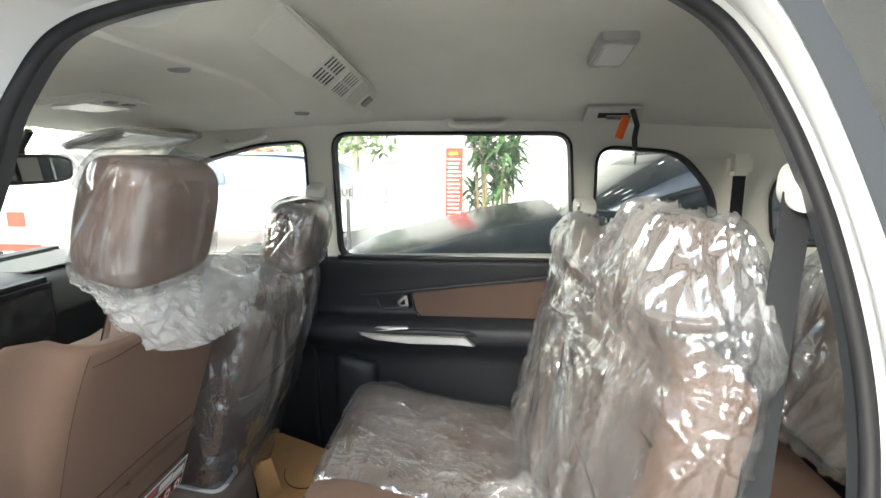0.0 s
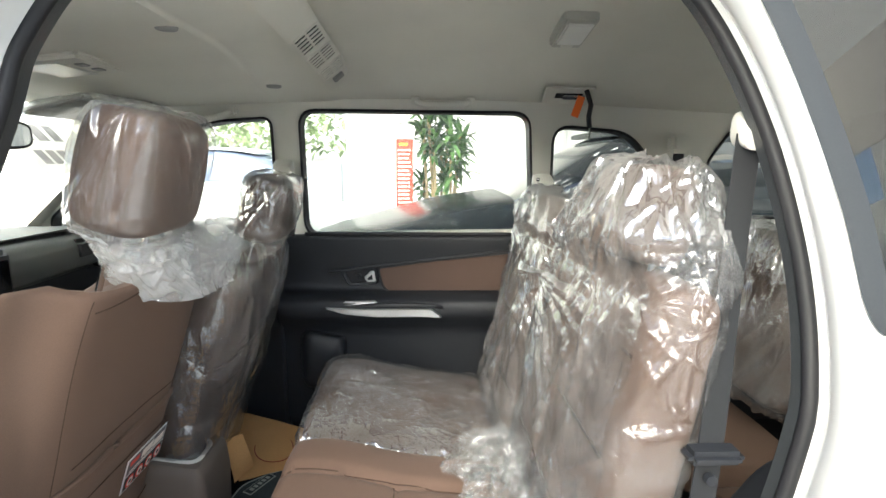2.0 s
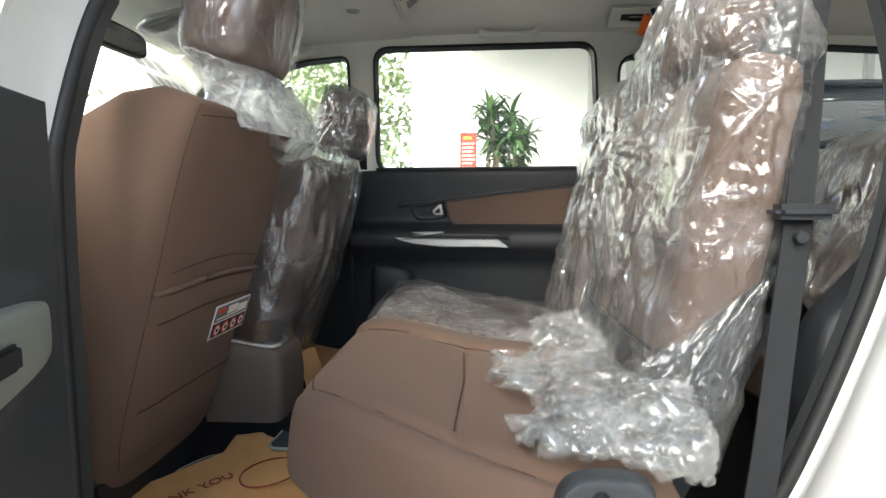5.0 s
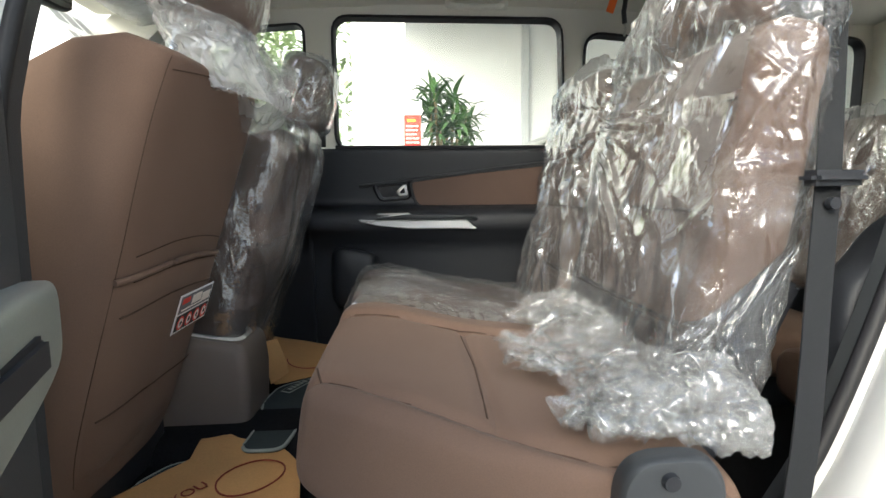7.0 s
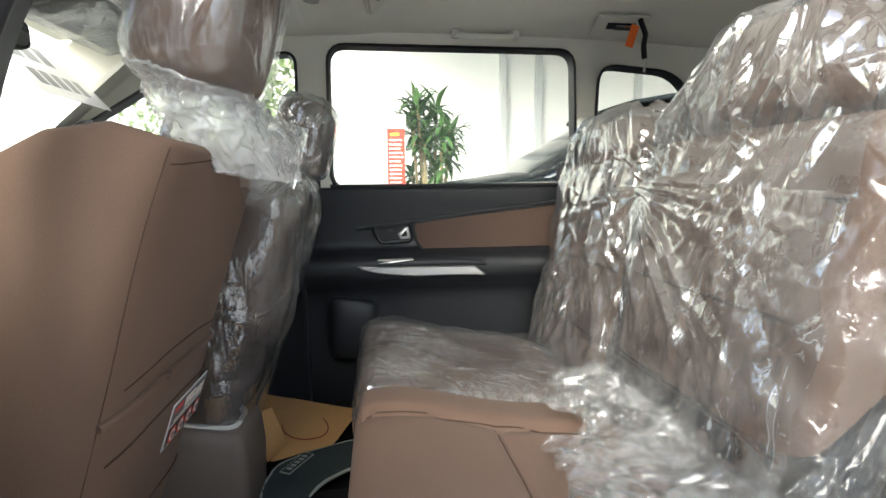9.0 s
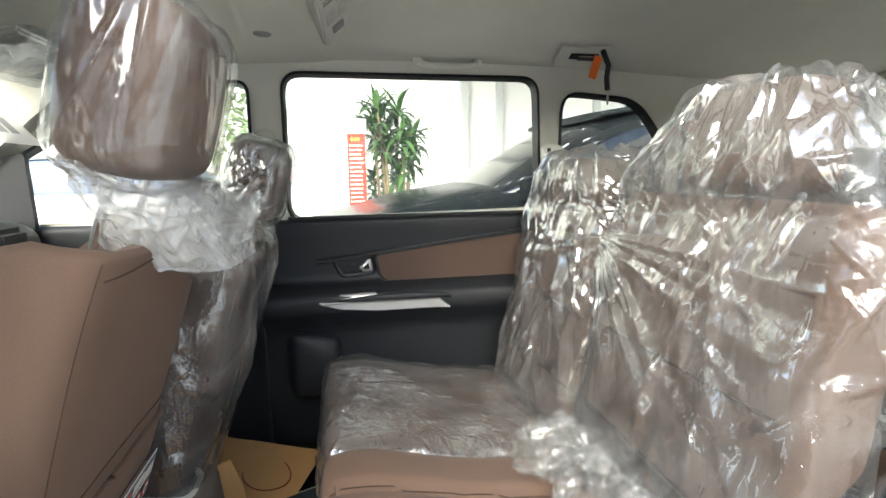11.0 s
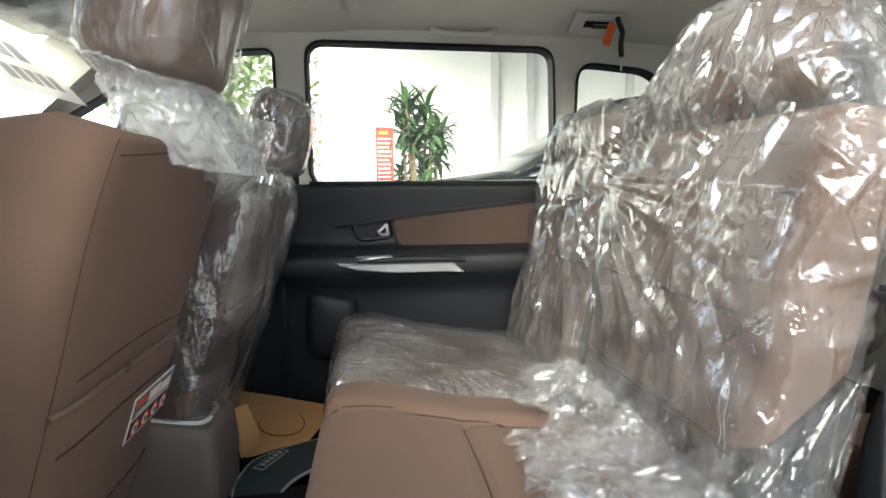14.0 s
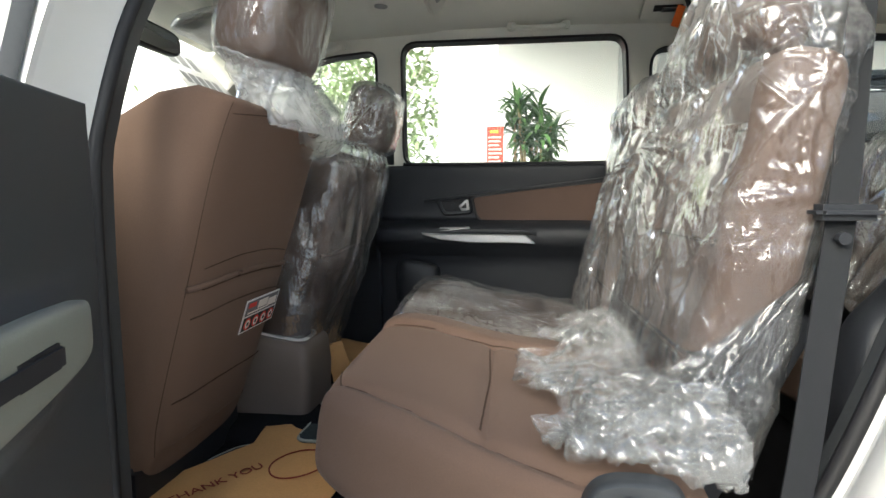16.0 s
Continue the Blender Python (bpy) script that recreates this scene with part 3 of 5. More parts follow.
for nm, w in (("window_5", QUARTER), ("window_6", FRONTWIN)):
    win = thing(nm, "dark tinted side window in a black frame", "window", kind="structure")
    part("window_frame", bridge([[(x, near_y(z) - 0.004, z) for x, z in grown(w, 0.010)], [(x, near_y(z) - 0.008, z) for x, z in grown(w, 0.004)], [(x, near_y(z) - 0.008, z) for x, z in grown(w, -0.020)], [(x, near_y(z) + 0.012, z) for x, z in grown(w, -0.026)]]), FRAME, win)
    gl = part("pane", sheet(w, [], lambda x, z: (x, near_y(z) + 0.012, z), (0, 0.004, 0)), TINT, win, smooth=False)
    gl.visible_shadow = False
# roof skin
bm = bmesh.new()
prof = [(near_y(1.64), 1.64), (0.62, 1.68), (0.75, 1.705), (1.12, 1.72), (1.5, 1.705), (1.7, 1.66), (1.80, 1.58)]
rows = [[bm.verts.new((x, y, z)) for y, z in prof] for x in (-1.0, -0.4, 0.5, 1.2, 1.66)]
for a, b in zip(rows, rows[1:]):
    for i in range(len(prof) - 1):
        bm.faces.new((a[i], a[i + 1], b[i + 1], b[i]))
solid("roof", bm, PAINT, "white car roof skin", "car roof", "structure")

# ---------------------------------------------------------------- seats
TILT_R = radians(10.5)


def axis(t):
    """Along a backrest, and out of its front."""
    return Vector((math.sin(t), 0, math.cos(t))), Vector((-math.cos(t), 0, math.sin(t)))


def back_rows(base, t, length, hw, hd, grow=0.0, shape=None):
    """Sections of a backrest from its foot up; shape: (share of the length, share of half width, share of half depth)."""
    al, fr = axis(t)
    rows = []
    shape = shape or [(0.0, 0.74, 0.55), (0.03, 0.82, 0.9), (0.12, 0.90, 1.0), (0.40, 0.96, 1.0), (0.70, 1.0, 0.96), (0.88, 0.97, 0.84), (0.955, 0.86, 0.66), (0.985, 0.80, 0.50), (1.0, 0.70, 0.22)]
    for s, a, b in shape:
        c = Vector(base) + al * (s * (length + grow) - (grow * 0.5 if s < 0.05 else 0))
        rows.append((*c, hw * a + grow, hd * b + grow))
    return rows


def headrest_rows(c, t, hw, hd, hh, grow=0.0):
    al, fr = axis(t)
    rows = []
    for s, a, b in ((-1.0, 0.55, 0.35), (-0.94, 0.78, 0.7), (-0.75, 0.94, 0.95), (-0.3, 1.0, 1.0), (0.3, 0.985, 1.0), (0.72, 0.93, 0.93), (0.92, 0.85, 0.74), (0.985, 0.76, 0.48), (1.0, 0.66, 0.30)):
        q = Vector(c) + al * s * (hh + grow)
        rows.append((*q, hw * a + grow, hd * b + grow))
    return rows


def headrest_bm(c, t, hw, hd, hh):
    return loft(headrest_rows(c, t, hw, hd, hh), (0, 1, 0), axis(t)[1], 3.8, 48, 5)


def front_seat(yc, near):
    label = "brown fabric front seat with a plastic bag over its headrest" if near else "brown fabric front seat wrapped all over in clear plastic"
    s = thing("front_seat", label, "car seat", group="front seats")
    t = radians(18.5)
    al, fr = axis(t)
    hw, hd, length = (0.262, 0.13, 0.745) if near else (0.235, 0.10, 0.68)
    rear0 = Vector((-0.690 if near else -0.618, yc, 0.40))
    base = rear0 + fr * hd
    shape = [(-0.085, 0.78, 0.62), (-0.07, 0.82, 0.88), (0.0, 0.84, 1.0), (0.12, 0.88, 1.0), (0.35, 0.94, 1.0), (0.65, 1.0, 1.0), (0.85, 0.985, 1.0), (0.93, 0.96, 1.0), (0.972, 0.93, 0.985), (0.992, 0.90, 0.96), (1.0, 0.85, 0.90)]

    def slope(co, nrm):
        """The top falls off towards the front, and the rear panel bows a little."""
        d = (co - base).dot(fr) / hd
        u = (co - base).dot(al) / length
        return al * (-0.115 * max(0.0, d + 0.45) ** 1.7 * max(0.0, u - 0.55) / 0.45) - fr * (0.012 * max(0.0, 1 - ((co.y - yc) / hw) ** 2) * min(1.0, max(0.0, -d - 0.3) * 2.0)) + Vector((0, 0.15 * max(0.0, yc - co.y) * max(0.0, min(1.0, 0.5 - 0.5 * d)), 0))

    body = loft(back_rows(base, t, length, hw, hd, 0.0, shape), (0, 1, 0), fr, 6.5, 72, 8, slope)
    tree = BVHTree.FromBMesh(body)
    part("backrest", body, FABRIC, s)

    def on_rear(v, u, lift=0.0):
        """A place on the rear panel: v across from the middle, u along the back."""
        v = v * 0.85 if v < 0 else v
        hit = tree.ray_cast(base - fr * 0.6 + al * u + Vector((0, v, 0)), fr)
        return (hit[0] if hit[0] else base - fr * hd + al * u + Vector((0, v, 0))) - fr * lift

    # lower back pocket: a padded panel under a folded lip
    rows = []
    w_at = lambda u: float(np.interp(u, [0.03, 0.12, 0.40], [0.178, 0.196, 0.226]))
    bm = bmesh.new()
    us = [0.035] + list(np.linspace(0.05, 0.385, 14)) + [0.395]
    for k, u in enumerate(us):
        edge = 0.0015 if k in (0, len(us) - 1) else 0.008
        rows.append([bm.verts.new(on_rear(w_at(u) * q, u - 0.02 * q * q * (u / 0.4), edge * (1 - abs(q) ** 8) + 0.0005)) for q in np.linspace(-1, 1, 25)])
    for a, b in zip(rows, rows[1:]):
        for k in range(24):
            bm.faces.new((a[k], a[k + 1], b[k + 1], b[k]))
    pocket = part("pocket", bm, FABRIC, s)
    lip = [on_rear(0.226 * q, 0.405 - 0.02 * q * q, 0.004) for q in np.linspace(-1, 1, 21)]
    part("welt", tube(lip, 0.0055, 8), FABRIC, pocket)
    part("seam", tube([p - al * 0.009 + fr * 0.002 for p in lip[2:-2]], 0.0022, 6), FABRIC_DARK, pocket)
    part("seam", tube([on_rear(0.212 * q, 0.345 - 0.02 * q * q, 0.0095) for q in np.linspace(-0.96, 0.96, 17)], 0.0014, 6), FABRIC_DARK, pocket)
    part("seam", tube([on_rear(0.205 * q, 0.155 - 0.012 * q * q, 0.0095) for q in np.linspace(-0.93, 0.93, 17)], 0.0014, 6), FABRIC_DARK, pocket)
    part("seam", tube([on_rear(0.19 * q, 0.445 - 0.02 * q * q, 0.0006) for q in np.linspace(-1, 1, 17)], 0.0011, 6), FABRIC_DARK, s)
    for sg in (-1, 1):
        pts = []
        for u, w in ((0.02, 0.70), (0.08, 0.755), (0.16, 0.79), (0.25, 0.815), (0.35, 0.84), (0.45, 0.865), (0.52, 0.885), (0.60, 0.895), (0.66, 0.89), (0.715, 0.86), (0.735, 0.83)):
            pts.append(on_rear(sg * w * hw, u * length / 0.745, 0.0004))
        part("side_seam", tube([Vector(q) for q in spline([tuple(p) for p in pts], 4)], 0.0008, 6), FABRIC_DARK, s)
    part("top_seam", tube([on_rear(0.86 * hw * q, (0.735 - 0.02 * q * q) * length / 0.745, 0.0004) for q in np.linspace(-0.96, 0.96, 17)], 0.0012, 6), FABRIC_DARK, s)
    # cushion
    part("cushion", loft([(-1.13, yc, 0.50, 0.20, 0.03), (-1.12, yc, 0.50, 0.255, 0.08), (-0.95, yc, 0.50, 0.265, 0.09), (-0.82, yc, 0.48, 0.24, 0.085), (-0.78, yc, 0.46, 0.20, 0.05)], (0, 1, 0), (0, 0, 1), 4, 32, 4), FABRIC, s)
    part("seat_rail", box(-1.05, -0.70, yc - 0.2, yc + 0.2, 0.30, 0.41, 0.01), BLACK, s)
    # headrest on two rods
    top = base + al * length
    hc = Vector((-0.455, 0.860, 1.295)) if near else Vector((-0.416, yc + 0.066, 1.176))
    hs = (0.128, 0.072, 0.106) if near else (0.128, 0.066, 0.093)
    hr = part("headrest", headrest_bm(hc, radians(14), *hs), FABRIC, s)
    for sg in (-1, 1):
        part("rod", tube([hc - al * 0.24 + Vector((0, sg * 0.06, 0)), hc + Vector((0, sg * 0.06, 0))], 0.006, 8), CHROME, hr)
    if near:
        bag = cover("plastic_bag", headrest_rows(hc, radians(14), *hs, 0.006), (0, 1, 0), axis(radians(14))[1], 3.4, 260, 120, BAG, hr, "clear plastic bag drawn over the headrest", 2, 0.004, (26, 0.006), (120, 0.0022), 0.22, 0.7, None, (0.005, 0.014))
        skin_of = BVHTree.FromPolygons([v.co for v in bag.data.vertices], [tuple(p.vertices) for p in bag.data.polygons])
        # flat pleats where the slack of the bag folds over itself
        ah, _ = axis(radians(14))
        fh, sh = Vector((-0.55, 0.83, 0.0)).normalized(), Vector((0.83, 0.55, 0.0)).normalized()
        for top, low, half, u0, u1 in ((-0.012, -0.022, 0.024, 0.088, -0.072), (-0.060, -0.066, 0.011, 0.075, -0.080)):
            bm = bmesh.new()
            rows = []
            for k in range(13):
                q = k / 12
                mid, wid = top + (low - top) * q, 0.002 + half * q ** 0.8
                row = []
                for e in range(7):
                    w = e / 3 - 1
                    hit = skin_of.ray_cast(hc + ah * (u0 + (u1 - u0) * q + 0.006 * w * noise.noise(Vector((q * 4, w, top * 50)))) + sh * (mid + wid * w) - fh * 0.3, fh)
                    row.append(bm.verts.new((hit[0] if hit[0] else hc - fh * 0.06) - fh * (0.0015 + 0.005 * (1 - abs(w)) * q)))
                rows.append(row)
            for r0, r1 in zip(rows, rows[1:]):
                for e in range(6):
                    bm.faces.new((r0[e], r0[e + 1], r1[e + 1], r1[e]))
            part("pleat", bm, PLEAT, hr, "flat fold of doubled plastic")
        for k, (gr, sd) in enumerate(((0.0, 3.0), (0.010, 5.0))):
            rows = [(*(hc - al * 0.090 + Vector((0.008, 0.004, 0))), 0.120 + gr, 0.060 + gr), (*(hc - al * 0.112 + Vector((0.020, 0.016, 0))), 0.098 + gr, 0.046 + gr), (*(hc - al * 0.135 + Vector((0.032, 0.040, 0))), 0.116 + gr, 0.052 + gr), (*(hc - al * 0.17 + Vector((0.052, 0.066, 0))), 0.132 + gr, 0.060 + gr), (*(hc - al * 0.222 + Vector((0.07, 0.095, 0))), 0.128 + gr * 2, 0.066 + gr)]
            cover("bag_neck", rows, (0, 1, 0), fr, 2.6, 420, 110, MILKY, hr, "gathered milky plastic round the headrest rods", int(sd), 0.014, (130, 0.007), (420, 0.0035), 0.6, 0.45, None, (0.005, 0.014))
        foot = hc - al * 0.160 + Vector((0.085, 0.165, 0))
        cover("bag_tail", [(*(foot + al * 0.03), 0.07, 0.04), (*foot, 0.10, 0.05), (*(foot - al * 0.05), 0.095, 0.048), (*(foot - al * 0.095 + Vector((0, 0.005, 0))), 0.06, 0.03), (*(foot - al * 0.125 + Vector((0, 0.01, 0))), 0.03, 0.012)], (0, 1, 0), fr, 2.4, 160, 70, MILKY, hr, "loose tail of the plastic bag", 9, 0.010, (24, 0.008), (60, 0.003), 0.5, 0.4)
        # airbag and child seat label
        lab = part("warning_label", box(-0.0006, 0.0006, -0.083, 0.083, -0.041, 0.041, 0.0), PAPER, s, "small printed warning label with red and black figures", smooth=False)
        lab.matrix_basis = Matrix.Translation(on_rear(0.102, 0.285, 0.011)) @ Matrix.Rotation(t, 4, "Y")
        prints = [(0, 0.019, 0.078, 0.018, PRINT), (0, -0.020, 0.078, 0.017, INK_BLACK), (-0.052, 0.026, 0.018, 0.006, RED), (0.0, 0.022, 0.024, 0.010, WHITEPRINT), (0.048, 0.017, 0.022, 0.010, WHITEPRINT), (-0.02, 0.008, 0.05, 0.002, WHITEPRINT)]
        for k, (yy, zz, w, h, ink) in enumerate(prints):
            d = 0.0003 * (k + 1)
            part("print", box(0.0006 + d, 0.0008 + d, yy - w, yy + w, zz - h, zz + h, 0.0), ink, lab, smooth=False)
        for yy in (-0.058, -0.020, 0.018, 0.056):
            for rad, ink, d in ((0.0150, RED, 0.0030), (0.0105, WHITEPRINT, 0.0034), (0.0050, INK_BLACK, 0.0038)):
                part("print", loft([(d - 0.0002, yy, -0.020, rad, rad), (d, yy, -0.020, rad, rad)], (0, 1, 0), (0, 0, 1), 2, 20, 1), ink, lab)
    else:
        cover("plastic_cover", back_rows(base, t, length, hw, hd, 0.030), (0, 1, 0), fr, 4.5, 380, 220, WRAP_SEAT, s, "clear plastic cover over the backrest", 7, 0.015, (70, 0.010), (300, 0.0035), 0.55)
        cover("plastic_bag", headrest_rows(hc, radians(14), *hs, 0.004), (0, 1, 0), axis(radians(14))[1], 3.4, 260, 120, WRAP_SEAT, hr, "clear plastic bag drawn over the headrest", 4, 0.005, (50, 0.006), (160, 0.0028), 0.4, 0.6, None, (0.005, 0.015))
        grid_part("cover_hem", film_sheet(lambda v, u: (base.x + 0.11 - 0.03 * v, yc + (u - 0.5) * 0.50, base.z + 0.14 - 0.15 * v), 60, 20, 0.012, 8.0), BUNCH, s, "crumpled hem of the plastic cover", False, False)
    return s


front_seat(0.885, True)
front_seat(1.405, False)

# second row: near (wide) and far (narrow) sections


def bench(y0, y1, wrapped):
    s = thing("rear_bench_seat", "brown fabric bench seat wrapped in clear plastic" if wrapped else "brown fabric bench seat, its backrest draped in clear plastic", "car seat", group="second row seats")
    rows = [(-0.287, 0.575, 0.60, 0.035), (-0.278, 0.572, 0.9, 0.070), (-0.245, 0.563, 0.97, 0.090), (-0.17, 0.548, 1.0, 0.100), (-0.018, 0.515, 1.0, 0.098), (0.12, 0.50, 1.0, 0.095), (0.2, 0.49, 1.0, 0.09), (0.27, 0.48, 0.98, 0.07)]
    cr = []
    for x, z, a, b in rows:
        near = y0 if wrapped else float(np.interp(x, [-0.287, -0.2, -0.02, 0.12, 0.3], [0.53, 0.505, 0.455, 0.43, 0.43]))
        cr.append((x, (near + y1) / 2, z, ((y1 - near) / 2 - 0.004) * a, b))
    welt = [(-0.268, 0.66), (-0.247, 0.600), (-0.18, 0.565), (-0.10, 0.538), (0.0, 0.503), (0.10, 0.470), (0.22, 0.460)]
    wx, wy = [q[0] for q in welt[1:]], [q[1] for q in welt[1:]]

    def sink(co, nrm):
        """Seams drawn into the foam: two along the seat and one across, the middle panel a little lower."""
        if wrapped or nrm.z < 0.25:
            return Vector((0, 0, 0))
        yn, yf = float(np.interp(co.x, wx, wy)), 0.957 - 0.02 * co.x
        g = lambda d, w: math.exp(-(d / w) ** 2)
        dip = 0.011 * g(co.y - yn, 0.014) + 0.011 * g(co.y - yf, 0.014)
        if yn < co.y < yf:
            dip += 0.005 + 0.009 * g(co.x + 0.018, 0.012)
        else:
            dip -= 0.004
        return Vector((0, 0, -dip * min(1.0, (nrm.z - 0.25) / 0.3)))

    body = loft(cr, (0, 1, 0), (0.13, 0, 1), 4.6, 80 if wrapped else 260, 8 if wrapped else 16, sink)
    tree = BVHTree.FromBMesh(body)
    cu = part("cushion", body, FABRIC, s)

    def top(x, y, lift=0.0006):
        hit = tree.ray_cast(Vector((x, y, 1.0)), Vector((0, 0, -1)))
        return hit[0] + Vector((0, 0, lift)) if hit[0] else Vector((x, y, 0.6))

    if not wrapped:
        part("welt", tube([top(q[0], q[1], 0.0) for q in spline(welt, 6)], 0.0018, 6), FABRIC_DARK, cu)
        part("seam", tube([top(x, 0.957 - 0.02 * x, 0.0002) for x in np.linspace(-0.262, 0.24, 24)], 0.0016, 6), FABRIC_DARK, cu)
        part("seam", tube([top(-0.018 - 0.008 * abs(k), y, 0.0002) for k, y in zip(np.linspace(-1, 1, 12), np.linspace(0.548, 0.953, 12))], 0.0018, 6), FABRIC_DARK, cu)
    else:
        cover("plastic_cover", [(x, y - (0.035 if k else 0.0), z + 0.006, a + 0.03, b + 0.006) for k, (x, y, z, a, b) in enumerate(cr)], (0, 1, 0), (0.13, 0, 1), 4.2, 380, 170, WRAP_SEAT, cu, "clear plastic cover over the cushion", 12, 0.007, (80, 0.006), (420, 0.0038), 1.3, 0.6)
    b0 = y0 if wrapped else y0 + 0.095
    yc, hw = (b0 + y1) / 2, (y1 - b0) / 2 - 0.004
    t = TILT_R
    al, fr = axis(t)
    base = Vector((0.318, yc, 0.55))
    hd, length = 0.064, (0.575 if wrapped else 0.60)
    back = loft(back_rows(base, t, length, hw, hd, 0.0, [(0.0, 0.94, 0.6), (0.03, 0.98, 0.9), (0.12, 1.0, 1.0), (0.40, 1.0, 1.0), (0.70, 1.0, 0.96), (0.90, 0.995, 0.90), (0.965, 0.98, 0.80), (0.99, 0.95, 0.60), (1.0, 0.90, 0.42)]), (0, 1, 0), fr, 6.5, 72, 8)
    if not wrapped:
        # the foam ends on a slope that rises to the back
        bmesh.ops.bisect_plane(back, geom=back.verts[:] + back.edges[:] + back.faces[:], plane_co=(0.23, yc, 0.655), plane_no=(0.66, 0, -0.75), clear_outer=True)
        bmesh.ops.holes_fill(back, edges=back.edges[:], sides=0)
        part("recliner", box(0.0, 0.075, -0.012, 0.012, -0.20, 0.16, 0.008, 2, Matrix.Translation((0.325, b0 + 0.035, 0.64)) @ Matrix.Rotation(0.42, 4, "Y")), BLACK, s, "black metal recliner beside the backrest")
    part("backrest", back, FABRIC, s)
    for q in (0.22, 0.52, 0.80):
        part("seam", tube([base + fr * (hd * (1.0 if q < 0.6 else 0.87) + 0.001) + al * (q * length) + Vector((0, hw * 0.86 * k, 0)) for k in np.linspace(-1, 1, 13)], 0.0028, 6), FABRIC_DARK, s)
    topc = base + al * length
    hc = Vector((topc.x - 0.005, yc - 0.01, 1.142)) if wrapped else Vector((0.425, 0.822, 1.232))
    hr = part("headrest", headrest_bm(hc, t, 0.155 if wrapped else 0.13, 0.058, 0.075 if wrapped else 0.083), FABRIC, s)
    for sg in (-1, 1):
        part("rod", tube([hc - al * 0.2 + Vector((0, sg * 0.10, 0)), hc + Vector((0, sg * 0.10, 0))], 0.006, 8), CHROME, hr)
    return s, base, al, fr, hw, hd, length, hc, yc


SPLIT = 1.135
NB = bench(0.495, SPLIT, False)
FB = bench(SPLIT, 1.655, True)


def drape(b, seed, foot, tent, pinch, n, m):
    """A loose plastic cover over a backrest and its headrest, pinched where the two backrests meet. tent: rows of share, half width, half depth from shoulder to top."""
    s, base, al, fr, hw, hd, length, hc, yc = b
    rows = []
    for q, a, d in ((foot, 1.0, 1.0), (0.12, 1.0, 1.12), (0.4, 1.0, 1.08), (0.7, 0.995, 0.98), (0.88, 0.985, 0.90), (0.96, 0.965, 0.82)):
        c = base + al * (q * length)
        rows.append((*c, hw * a + 0.012, hd * d + 0.012))
    top = hc + al * 0.082
    for q, a, d in tent:
        c = (base + al * length).lerp(top, q)
        c.y = yc + (hc.y - yc) * min(1.0, q * 1.4)
        rows.append((*c, a, d))
    f = np.array(fr)

    def tight(pts):
        """Close on the near side and the back, loose in front."""
        out = grid_normals(pts)
        k = 1.0 - 0.45 * np.clip((-out[..., 1] - 0.3) * 2, 0, 1) - 0.65 * np.clip((-(out @ f) - 0.1) * 2, 0, 1)
        return np.maximum(0.25, k)

    def low(pts):
        """The slack lower half, below the shoulder of the backrest."""
        return np.clip((0.98 - pts[..., 2]) / 0.12, 0, 1)

    def radiating(pts):
        out = grid_normals(pts)
        front, near = np.clip(out @ f * 2, 0, 1), np.clip((-out[..., 1] - 0.3) * 2, 0, 1)
        rumple = near * creases(pts, seed + 9, 420, (0.04, 0.14), (0.007, 0.018), (0.003, 0.010), 1.1) + front * low(pts) * creases(pts, seed + 17, 60, (0.10, 0.34), (0.010, 0.030), (0.008, 0.020), 0.25)
        side = 1.0 if pinch[1] > yc else -1.0
        axes = ((0, -side, 0), (0, 0, 1))
        return rumple + front * (fan(pts, pinch, seed + 3, 15 if side > 0 else 4, (-86, 8), (0.22, 0.62), (0.014, 0.040), (0.008, 0.020), axes) + fan(pts, pinch, seed + 4, 6 if side > 0 else 2, (20, 70), (0.12, 0.26), (0.010, 0.020), (0.004, 0.009), axes))

    ob = cover("plastic_cover", rows, (0, 1, 0), fr, 4.4, n, m, WRAP, s, "loose clear plastic cover with sharp folds", seed, 0.009, (110, 0.014), (300, 0.0042), 0.30, 1.0, (tight, radiating))
    # the near side lies taut on the fabric; its grey tint also paints shade there
    ob.data.materials.append(WRAP_TAUT)
    edge = yc - hw + 0.022
    for p in ob.data.polygons if b is NB else ():
        c = p.center
        if c.y < edge + 0.02 * noise.noise(c * 14):
            p.material_index = 1
    return ob


PINCH = (0.312, SPLIT, 1.045)
drape(NB, 21, -0.02, ((0.12, 0.255, 0.082), (0.35, 0.225, 0.085), (0.65, 0.170, 0.080), (0.90, 0.132, 0.066), (0.97, 0.115, 0.048), (1.0, 0.10, 0.028)), PINCH, 520, 300)
drape(FB, 33, 0.0, ((0.15, 0.235, 0.078), (0.5, 0.205, 0.078), (0.88, 0.170, 0.062), (0.97, 0.15, 0.045), (1.0, 0.13, 0.026)), PINCH, 460, 240)


def front_path(v):
    p = spline([(0.252, 0.648), (0.225, 0.634), (0.15, 0.618), (0.09, 0.612), (0.035, 0.612)], 6)
    k = min(max(v, 0.0), 1.0) * (len(p) - 1)
    a, b = p[int(k)], p[min(int(k) + 1, len(p) - 1)]
    q = a + (b - a) * (k - int(k))
    return float(q[0]), float(q[1])


